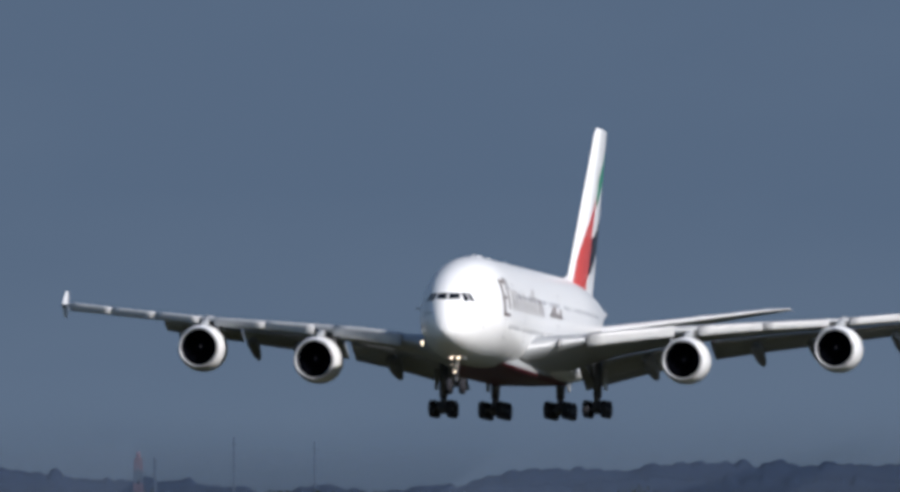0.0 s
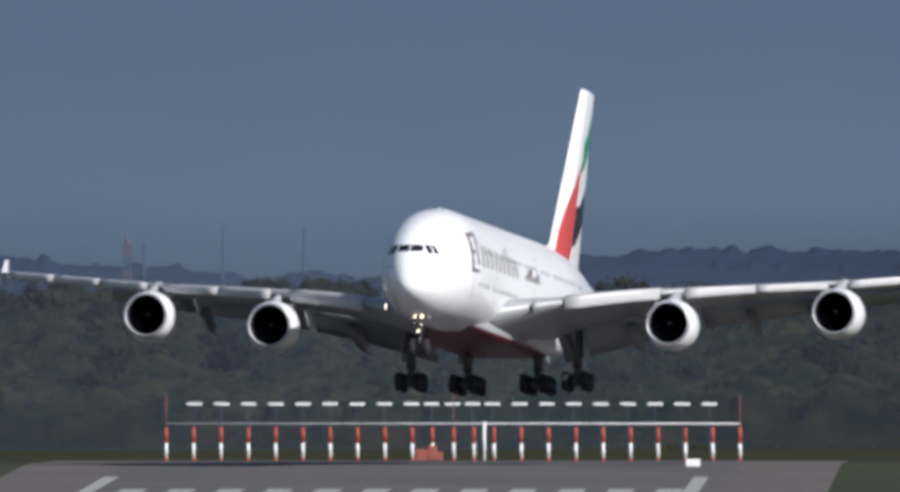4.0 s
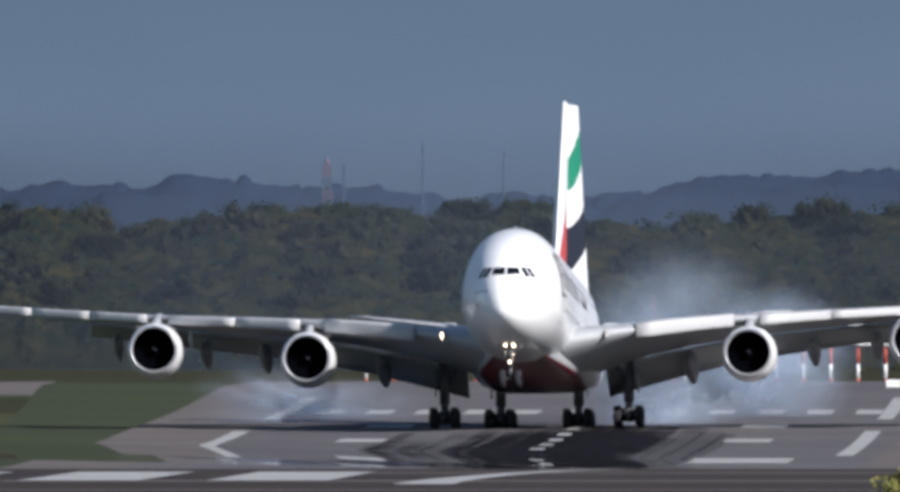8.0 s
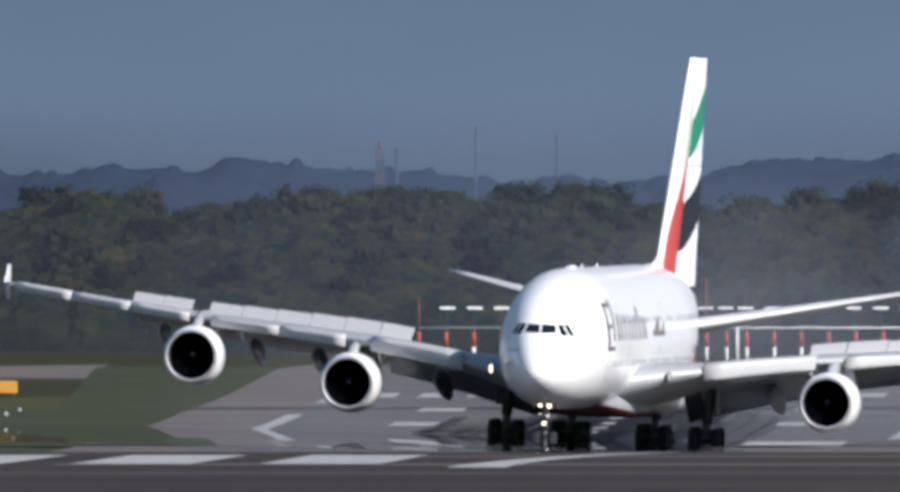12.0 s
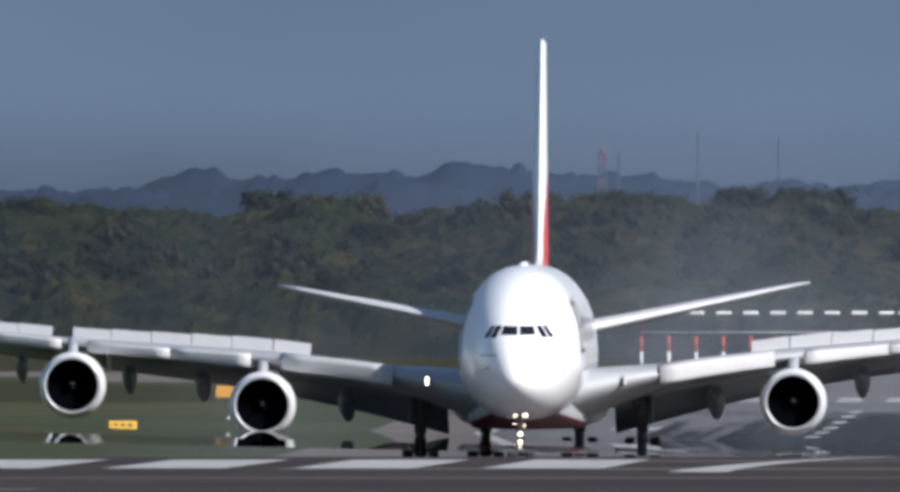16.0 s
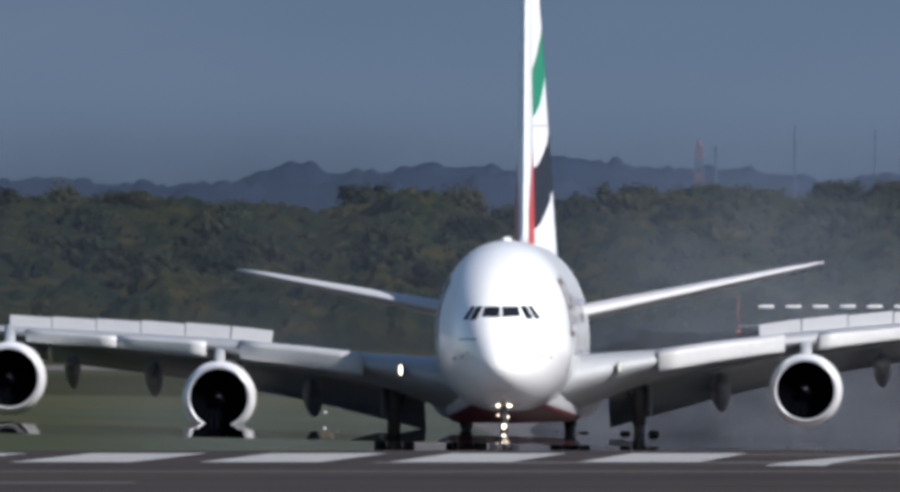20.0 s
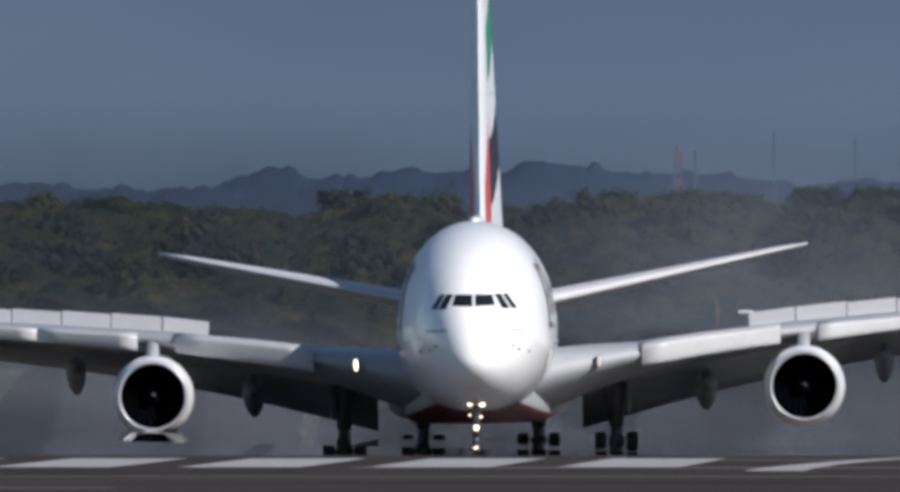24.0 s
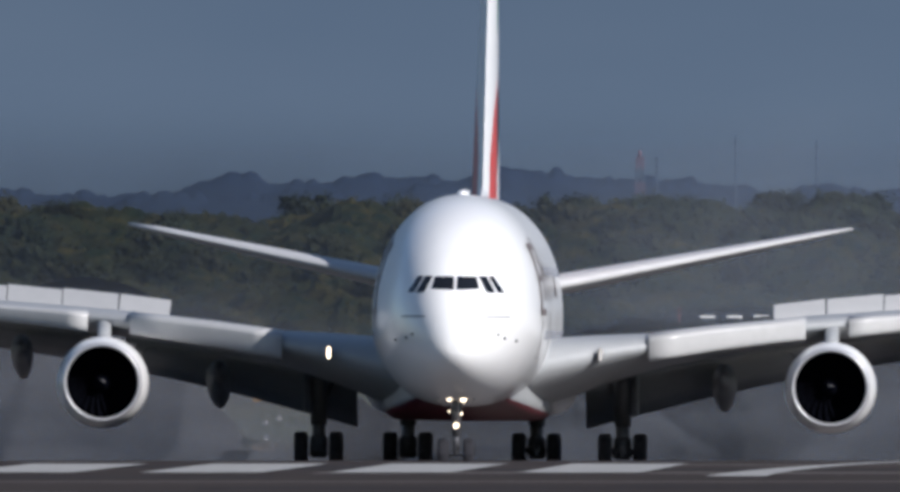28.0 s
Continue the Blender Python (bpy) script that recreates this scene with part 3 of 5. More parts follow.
def build_wing(root, side):
    bm = bmesh.new()
    xs = [2.2, 2.8, 3.5, 4.5, 5.5, 6.5, 7.5, 9, 10.5, 12, 14, 16, 19, 22, 25.7, 29, 32, 35.5, 38.6, 39.7]
    loft(bm, [wing_ring(side, x, 0, 0.78, 14) for x in xs])
    wing = part("wing", finish(bm), M_GREY, root, "pale grey wing")
    # outboard trailing edge
    bm = bmesh.new()
    loft(bm, [wing_ring(side, x, 0.785, 1.0, 5) for x in (31.3, 35, 39.4)])
    part("aileron", finish(bm), M_GREY, wing)
    # bright slats, drooped ahead of the leading edge
    for x0, x1, drop, ahead in ((7.5, 13.85, 0.12, 0.25), (15.6, 20.2, 0.2, 0.35), (20.25, 25.0, 0.2, 0.35), (26.5, 30.6, 0.18, 0.35), (30.65, 34.8, 0.18, 0.3), (34.85, 38.8, 0.16, 0.3)):
        bm = bmesh.new()
        rings = []
        for i in range(6):
            x = x0 + (x1 - x0) * i / 5
            ring = []
            depth = max(0.56, 1.02 - 0.034 * (x - 7.5))
            for k in range(13):
                a = math.pi * (k / 12) - math.pi / 2
                # nose arc of the slat, from the lower lip round to the upper trailing edge
                px = -max(0.0, math.cos(a)) ** 0.5 * 0.28
                pz = math.copysign(abs(math.sin(a)) ** 0.75, math.sin(a)) * depth * 0.58 + 0.10
                if k > 8:
                    px += (k - 8) / 4 * 1.0
                ring.append(wing_point(side, x, 0.0, 0.0) + Vector((0, px - ahead + 0.4, pz - drop)))
            for k in range(12, -1, -1):
                ring.append(ring[k] + Vector((0, 0.1, -0.02)))
            rings.append(ring)
        loft(bm, rings)
        part("slat", finish(bm), M_SLAT, wing, "bright leading edge slat")
    # tip fence
    bm = bmesh.new()
    tip = wing_point(side, 39.7, 0.2, 0)
    outline = ((0.0, 0.0), (1.6, 1.15), (2.3, 1.15), (2.5, 0.0), (2.2, -1.0), (1.5, -1.0))
    loft(bm, [[tip + Vector((side * w, yy - 0.3, zz)) for yy, zz in outline] for w in (0.0, 0.07)])
    part("wing_fence", finish(bm), M_WHITE, wing, "upright wing tip fence", False)
    # flaps, lowered
    for x0, x1, ang in ((4.7, 14.3, 28), (14.9, 23.9, 27), (24.1, 31.0, 26)):
        bm = bmesh.new()
        rings = []
        for i in range(5):
            x = x0 + (x1 - x0) * i / 4
            ch = wing_at(x)[1]
            hinge = wing_point(side, x, 0.80, -0.25)
            fl = min(ch * 0.235, 3.7)
            ring = []
            for f, h in ((0, 0.0), (0.08, 0.2), (0.3, 0.26), (0.65, 0.17), (1, 0.02), (1, -0.02), (0.6, -0.07), (0.3, -0.14), (0.08, -0.16)):
                a = radians(ang)
                py, pz = f * fl, h
                ring.append(hinge + Vector((0, py * math.cos(a) + pz * math.sin(a), -py * math.sin(a) + pz * math.cos(a))))
            rings.append(ring)
        loft(bm, rings)
        part("flap", finish(bm), M_GREY, wing, "lowered flap")
    # canoe fairings over the flap tracks
    for x, r, ln in ((10.4, 0.52, 6.6), (18.6, 0.46, 5.6), (22.8, 0.42, 5.0), (29.0, 0.36, 4.4)):
        bm = bmesh.new()
        base = wing_point(side, x, 0.74, -1.15 - 0.3 * r)
        rings = []
        for k in range(15):
            s = k / 14
            rr = r * max(0.03, math.sin(math.pi * min(1, 0.03 + s * 0.96)) ** 0.6)
            sag = -2.0 * max(0, s - 0.35) ** 1.2
            c = base + Vector((0, (s - 0.45) * ln, sag))
            rings.append([c + Vector((math.cos(j * math.tau / 14) * rr, 0, math.sin(j * math.tau / 14) * rr * 1.35)) for j in range(14)])
        loft(bm, rings)
        part("flap_track_fairing", finish(bm), M_FAIRING, wing, "canoe shaped fairing")
    # root landing light
    bm = bmesh.new()
    lp = wing_point(side, 5.55, 0.0, 0.0)
    revolve(bm, [(-0.02, 0.001), (-0.02, 0.06), (0.05, 0.075), (0.2, 0.075)], (0, 0, 0), "y", 14)
    bmesh.ops.scale(bm, vec=(1, 1, 3.5), verts=bm.verts[:])
    bmesh.ops.translate(bm, vec=lp + Vector((0, -0.1, 0)), verts=bm.verts[:])
    light = part("landing_light", finish(bm), M_LAMP if side < 0 else M_LAMP_DIM, wing, "wing root landing light")
    # added tube that cuts off the root light at an angle
    bm = bmesh.new()
    revolve(bm, [(-0.34, 0.086), (-0.34, 0.078), (0.2, 0.078), (0.2, 0.086), (-0.34, 0.086)], (0, 0, 0), "y", 16)
    bmesh.ops.scale(bm, vec=(1, 1, 3.5), verts=bm.verts[:])
    bmesh.ops.translate(bm, vec=lp + Vector((0, -0.1, 0)), verts=bm.verts[:])
    part("lamp_blind", finish(bm), M_FAIRING, light, "added grey tube that hides the lamp off axis")
    return wing


def build_spoilers(root, side):
    """Panels on the upper wing that lift after touchdown; the origin of each is its hinge."""
    made = []
    spans = [(12.45, 14.55), (14.6, 16.90), (16.95, 19.20), (19.25, 21.50), (21.55, 23.80), (23.85, 26.0), (27.2, 29.15), (29.2, 31.2)]
    for x0, x1 in spans:
        h0 = wing_point(side, x0, 0.62, airfoil(0.62, wing_at(x0)[3], True) + 0.05)
        h1 = wing_point(side, x1, 0.62, airfoil(0.62, wing_at(x1)[3], True) + 0.05)
        axis = (h1 - h0).normalized()
        aft = Vector((0, 1, 0))
        aft = (aft - axis * aft.dot(axis)).normalized()
        length = min(2.1, 0.17 * wing_at(x0)[1])
        bm = bmesh.new()
        w = (h1 - h0).length
        rings = []
        sweep = axis.y / aft.y      # the ends run with the airflow, not square to the hinge
        for u in (0, w):
            rings.append([Vector(((u + sweep * v) * side, v, h)) for v, h in ((0, 0), (length * 0.5, 0.05), (length, 0.03), (length, 0.0), (0, -0.04))])
        loft(bm, rings)
        sp = part("spoiler", finish(bm), M_SLAT, root, "raised spoiler panel", False)
        m = Matrix.Identity(4)
        ax = axis * side
        m.col[0][:3], m.col[1][:3], m.col[2][:3] = ax, aft, ax.cross(aft)
        m.translation = h0
        made.append((sp, m))
    return made


def blade_mesh():
    if "fan_blade" in bpy.data.meshes:
        return bpy.data.meshes["fan_blade"]
    bm = bmesh.new()
    rings = []
    for i in range(4):
        r = 0.42 + (1.44 - 0.42) * i / 3
        tw = 0.145 - 0.004 * i
        a = 0.10 * i
        rings.append([Vector((math.cos(a - tw) * r, 1.28, math.sin(a - tw) * r)), Vector((math.cos(a + tw) * r, 1.55, math.sin(a + tw) * r)),
                      Vector((math.cos(a + tw) * r, 1.58, math.sin(a + tw) * r)), Vector((math.cos(a - tw) * r, 1.31, math.sin(a - tw) * r))])
    loft(bm, rings)
    me = bpy.data.meshes.new("fan_blade")
    finish(bm).to_mesh(me)
    bm.free()
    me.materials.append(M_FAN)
    return me


wisps = []


def build_engine(root, x, y, z, label):
    side = 1 if x > 0 else -1
    eng = empty("engine")
    eng.parent = root
    eng.location = (x, y, z)
    eng["label"] = label
    bm = bmesh.new()
    revolve(bm, [(0.22, 1.66), (0.45, 1.73), (1.0, 1.83), (1.8, 1.89), (2.8, 1.86), (3.8, 1.70), (4.8, 1.42), (5.3, 1.25), (5.3, 1.18), (4.6, 1.2)], (0, 0, 0), "y", 40)
    part("nacelle", finish(bm), M_WHITE, eng, "white nacelle cowl")
    bm = bmesh.new()
    revolve(bm, [(0.22, 1.662), (0.10, 1.625), (0.02, 1.57), (0.0, 1.53), (0.03, 1.49), (0.12, 1.46), (0.3, 1.45)], (0, 0, 0), "y", 40)
    part("intake_lip", finish(bm), M_METAL, eng, "polished bare metal lip")
    bm = bmesh.new()
    revolve(bm, [(0.3, 1.45), (0.9, 1.47), (1.6, 1.47)], (0, 0, 0), "y", 40)
    part("intake_duct", finish(bm), M_DARK, eng, "intake duct darkened like the shade within")
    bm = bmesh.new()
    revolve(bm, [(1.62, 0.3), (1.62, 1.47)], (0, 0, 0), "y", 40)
    part("fan_casing", finish(bm), M_FAN, eng, "fan casing blackened like the intake's shade", False)
    for k in range(24):
        blade = new("fan_blade", blade_mesh())
        blade.parent = eng
        blade.rotation_euler = (0, k * math.tau / 24, 0)
    bm = bmesh.new()
    revolve(bm, [(0.75, 0.005), (0.82, 0.12), (1.0, 0.27), (1.3, 0.43), (1.4, 0.45)], (0, 0, 0), "y", 20)
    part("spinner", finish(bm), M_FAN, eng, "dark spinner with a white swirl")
    bm = bmesh.new()
    for k in range(5):
        a = k * 0.5
        r0, r1 = 0.05 + 0.015 * k, 0.08 + 0.015 * k
        vs = [bm.verts.new(Vector((math.cos(t) * r, 0.76 + r * 0.42, math.sin(t) * r))) for t, r in ((a, r0), (a + 0.5, r0 + 0.02), (a + 0.5, r1 + 0.02), (a, r1))]
        bm.faces.new(vs)
    part("swirl_mark", bm, M_STEEL, eng, "", False)
    # exhaust core
    bm = bmesh.new()
    revolve(bm, [(4.4, 1.0), (5.3, 0.95), (6.6, 0.62), (6.7, 0.4), (7.6, 0.02)], (0, 0, 0), "y", 24)
    part("exhaust_core", finish(bm), M_STEEL, eng)
    # pylon up to the wing
    bm = bmesh.new()
    top = wing_point(side, abs(x), 0.25, 0) - Vector((x, y, z))
    lead = wing_point(side, abs(x), 0.0, 0) - Vector((x, y, z))
    rings = []
    for s in range(7):
        f = s / 6
        yy = 1.3 + f * (top.y - 1.3 + 1.5)
        zlow = 1.55 - 0.5 * f
        ztop = 1.8 + (lead.z + 0.35 - 1.8) * min(1, f * 1.9)
        w = 0.12 + 0.2 * math.sin(math.pi * min(1, 0.15 + f * 0.8))
        rings.append([Vector((-w, yy, zlow)), Vector((w, yy, zlow)), Vector((w * 0.9, yy, ztop)), Vector((0, yy, ztop + 0.08)), Vector((-w * 0.9, yy, ztop))])
    loft(bm, rings)
    part("pylon", finish(bm), M_GREY, eng, "grey engine pylon")
    # vortex strake on the inboard shoulder
    bm = bmesh.new()
    a = radians(128 if side > 0 else 52)
    pts = []
    for yy, h in ((1.5, 0.0), (2.2, 0.42), (3.0, 0.5), (3.1, 0.0)):
        r = 1.86 + h
        pts.append((yy, r))
    for w in (-0.07, 0.07):
        vs = [bm.verts.new(Vector((math.cos(a) * r - math.sin(a) * w, yy, math.sin(a) * r + math.cos(a) * w))) for yy, r in pts]
        bm.faces.new(vs)
    part("strake", bm, M_GREY, eng, "", False)
    # thread of vapour that the strake sheds before touchdown
    bm = bmesh.new()
    lean = -side
    path = [(lean * 0.7, 2.4, 1.75), (lean * 1.0, 3.0, 2.3), (lean * 1.2, 3.6, 2.9), (lean * 1.4, 4.2, 3.4), (lean * 1.7, 4.6, 3.7), (lean * 2.0, 4.9, 3.72), (lean * 2.1, 5.1, 3.6)]
    for k in range(len(path) - 1):
        tube(bm, path[k], path[k + 1], 0.04 - 0.004 * k, 0.036 - 0.004 * k, 8)
    wisp = part("vapour_wisp", finish(bm), M_WISP, eng, "thin white thread of vapour")
    wisps.append(wisp)
    return eng


def build_wheel(parent, c, r, w):
    bm = bmesh.new()
    revolve(bm, [(-w / 2, r * 0.55), (-w / 2, r * 0.8), (-w * 0.42, r * 0.94), (-w * 0.2, r), (w * 0.2, r), (w * 0.42, r * 0.94), (w / 2, r * 0.8), (w / 2, r * 0.55)], (0, 0, 0), "x", 24)
    ty = part("wheel", finish(bm), M_TYRE, parent, "black tyre")
    ty.location = c
    bm = bmesh.new()
    revolve(bm, [(-w * 0.42, 0.02), (-w * 0.42, r * 0.3), (-w * 0.3, r * 0.56), (w * 0.3, r * 0.56), (w * 0.42, r * 0.3), (w * 0.42, 0.02)], (0, 0, 0), "x", 16)
    part("rim", finish(bm), M_STEEL, parent).location = c
    return ty


WHEEL_Z = -0.70


def build_main_gear(root, x, y, axles, top, name, label):
    gear = empty(name)
    gear.parent = root
    gear.location = (x, y, 0)
    gear["label"] = label
    r = 0.71
    zc = WHEEL_Z + r
    side = 1 if x > 0 else -1
    bm = bmesh.new()
    tube(bm, (0, 0, zc - 0.25), (0, 0, 1.3), 0.28)
    tube(bm, (0, 0, 1.0), (0, 0.1, top), 0.34, 0.38)
    part("strut", finish(bm), M_STEEL, gear, "grey shock strut")
    bm = bmesh.new()
    tube(bm, (0, 0.15, 1.6), (-side * 1.1, 0.3, top), 0.11)
    tube(bm, (0, 0.35, 0.5), (0, 0.55, 1.1), 0.07)
    tube(bm, (0, 0.55, 1.1), (0, 0.2, 1.75), 0.07)
    part("side_brace", finish(bm), M_STEEL, gear)
    bm = bmesh.new()
    span = (axles - 1) * 1.7
    tube(bm, (0, -span / 2 - 0.25, zc), (0, span / 2 + 0.25, zc), 0.22)
    block(bm, (0, 0, zc + 0.1), (0.74, 0.8, 0.95), 0.12)
    part("bogie_beam", finish(bm), M_STEEL, gear)
    for k in range(axles):
        yy = -span / 2 + k * 1.7
        bm = bmesh.new()
        tube(bm, (-0.9, yy, zc), (0.9, yy, zc), 0.10)
        part("axle", finish(bm), M_STEEL, gear)
        for s in (-1, 1):
            build_wheel(gear, (s * 0.72, yy, zc), r, 0.54)
    bm = bmesh.new()
    block(bm, (side * 0.62, 0.2, 2.4), (0.06, 1.5, 1.7), 0.02)
    part("gear_door", finish(bm), M_GREY, gear, "", False)
    return gear


def build_nose_gear(root):
    gear = empty("nose_gear")
    gear.parent = root
    gear.location = (0, 5.0, 0)
    gear["label"] = "nose landing gear with lit taxi lamps"
    r = 0.63
    zc = WHEEL_Z + r + 0.55
    bm = bmesh.new()
    tube(bm, (0, 0, zc), (0, 0, 1.5), 0.12)
    tube(bm, (0, 0, 1.2), (0, 0.05, 3.4), 0.19)
    part("strut", finish(bm), M_STEEL, gear, "bright nose strut")
    bm = bmesh.new()
    tube(bm, (0, 0.1, 1.7), (0, 1.6, 3.2), 0.1)
    part("drag_brace", finish(bm), M_STEEL, gear)
    bm = bmesh.new()
    tube(bm, (-0.7, 0, zc), (0.7, 0, zc), 0.09)
    part("axle", finish(bm), M_STEEL, gear)
    for s in (-1, 1):
        build_wheel(gear, (s * 0.52, 0, zc), r, 0.45)
        bm = bmesh.new()
        block(bm, (s * 0.72, 0.5, 2.85), (0.04, 1.8, 0.5), 0.015)
        part("gear_door", finish(bm), M_GREY, gear, "", False)
    for x, z, rr in ((-0.28, 2.72, 0.11), (0.28, 2.72, 0.14), (0.0, 1.62, 0.11), (-0.3, 2.2, 0.04), (0.22, 2.1, 0.05)):
        bm = bmesh.new()
        revolve(bm, [(0.0, 0.001), (0.0, rr * 0.85), (0.06, rr), (0.2, rr * 0.8), (0.26, 0.02)], (x, -0.4, z), "y", 14)
        lamp = part("taxi_lamp", finish(bm), M_LAMP, gear, "lit lamp")
        # tube added to hide the lamp while the nose is turned away
        bm = bmesh.new()
        revolve(bm, [(-3.0 * rr, rr * 1.08), (-3.0 * rr, rr * 1.02), (0.12, rr * 1.02), (0.12, rr * 1.08), (-3.0 * rr, rr * 1.08)], (x, -0.4, z), "y", 16)
        part("lamp_blind", finish(bm), M_STEEL, lamp, "added dark tube that hides the lamp off axis")
    bm = bmesh.new()
    tube(bm, (-0.35, -0.2, 2.72), (0.35, -0.2, 2.72), 0.05)
    part("lamp_bracket", finish(bm), M_STEEL, gear)
    bm = bmesh.new()
    tube(bm, (0, -0.25, 1.62), (0, 0, 1.62), 0.05)
    part("lamp_bracket", finish(bm), M_STEEL, gear)
    return gear


HINGE = 0.55


def fin_edge(h):
    """Leading and trailing edge y, and height, of the fin at h in 0..1."""
    return 53.2 + 13.1 * h, 66.0 + 5.6 * h, 10.2 + 13.7 * h


def flag(c, h):
    """Livery of the fin: material index at chord fraction c and height h."""
    if c < HINGE:
        return 1 if h < 0.6 and c > 0.10 + (HINGE - 0.10) * (max(0, h - 0.12) / 0.48) ** 2 else 0
    s = (c - HINGE) / (1 - HINGE)
    sweep = s ** 1.7
    if 0.535 + 0.155 * sweep < h < 0.70 + 0.17 * s:
        return 2
    if 0.11 + 0.15 * sweep < h < 0.34 + 0.13 * sweep:
        return 3
    return 0


def fin_half(c, h):
    """Half thickness of the fin, sharp at its leading edge."""
    full = (0.54 - 0.28 * h) * (0.6 if h > 0.985 else 1)
    return full * ((1 - (1 - c / 0.3) ** 1.6) if c < 0.3 else max(0.02, 1 - ((c - 0.3) / 0.7) ** 1.4))


def fin_ring(h, c0, c1, nc):
    ly, ty, z = fin_edge(h)
    cs = [c0 + (c1 - c0) * (k / nc) ** (1.4 if c0 == 0 else 1) for k in range(nc + 1)]
    right = [Vector((fin_half(c, h), ly + (ty - ly) * c, z)) for c in cs]
    left = [Vector((-fin_half(c, h), ly + (ty - ly) * c, z)) for c in reversed(cs)]
    if c0 == 0:
        left = left[:-1]
    return right + left, cs


def build_fin(root):
    nh, nc = 130, 36
    bm = bmesh.new()
    rings, cs = [], []
    for i in range(nh + 1):
        ring, cs = fin_ring(i / nh, 0.0, HINGE, nc)
        rings.append(ring)

    def face_mat(i, j):
        k = j if j < nc else max(0, 2 * nc - j)
        return flag((cs[min(k, nc)] + cs[min(k + 1, nc)]) / 2, (i + 0.5) / nh)
    loft(bm, rings, mats=face_mat)
    paints = [M_WHITE, M_RED, M_GREEN, M_BLACK]
    fin = part("tail_fin", finish(bm), paints, root, "white tail fin with red, green and black waves")
    bm = bmesh.new()
    rings = []
    for i in range(8):
        s = i / 7
        y = 48.5 + 7.5 * s
        zt = fus(y)[1]
        w = 0.12 + 0.35 * s
        top = zt + 0.05 + 1.4 * s ** 2.4
        rings.append([Vector((-w, y, zt - 0.4)), Vector((-w * 0.5, y, (zt + top) / 2)), Vector((0, y, top)), Vector((w * 0.5, y, (zt + top) / 2)), Vector((w, y, zt - 0.4))])
    loft(bm, rings)
    part("dorsal_fillet", finish(bm), M_WHITE, fin)
    # two rudder panels that swing on the hinge line
    rudders = []
    for h0, h1 in ((-0.05, 0.4995), (0.5, 0.995)):
        foot = Vector((0, fin_edge(h0)[0] * (1 - HINGE) + fin_edge(h0)[1] * HINGE, fin_edge(h0)[2]))
        head = Vector((0, fin_edge(h1)[0] * (1 - HINGE) + fin_edge(h1)[1] * HINGE, fin_edge(h1)[2]))
        zax = (head - foot).normalized()
        yax = Vector((1, 0, 0)).cross(zax) * -1
        m = Matrix.Identity(4)
        m.col[0][:3], m.col[1][:3], m.col[2][:3] = (1, 0, 0), yax, zax
        m.translation = foot
        inv = m.inverted()
        bm = bmesh.new()
        rings = []
        nr = 64
        for i in range(nr + 1):
            h = h0 + (h1 - h0) * i / nr
            ring, cs = fin_ring(h, HINGE + 0.006, 1.0, 20)
            rings.append([inv @ p for p in ring])

        def rudder_mat(i, j, cs=cs, h0=h0, h1=h1):
            k = j if j < 20 else 40 - j
            return flag(cs[max(0, min(k, 19))] + 0.01, h0 + (h1 - h0) * (i + 0.5) / nr)
        loft(bm, rings, mats=rudder_mat)
        rd = part("rudder", finish(bm), paints, root, "rudder panel in the colours of the fin")
        rudders.append((rd, m))
    return rudders


def build_tailplane(root, side):
    bm = bmesh.new()
    rings = []
    for i in range(11):
        s = i / 10
        x = 0.8 + 14.4 * s
        ly = 58.2 + 10.9 * s
        ch = 12.0 - 8.6 * s
        z = 6.95 + 2.95 * s
        th = 2.1 - 1.6 * s
        if i == 10:
            th, ch, ly = 0.22, 2.4, ly + 0.8
        up = [(1 - math.cos(math.pi * k / 12)) / 2 for k in range(13)]
        ring = [Vector((side * x, ly + f * ch, z + airfoil(f, th, True))) for f in up]
        ring += [Vector((side * x, ly + f * ch, z + airfoil(f, th, False))) for f in reversed(up[1:-1])]
        rings.append(ring)
    loft(bm, rings)
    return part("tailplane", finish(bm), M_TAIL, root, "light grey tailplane")


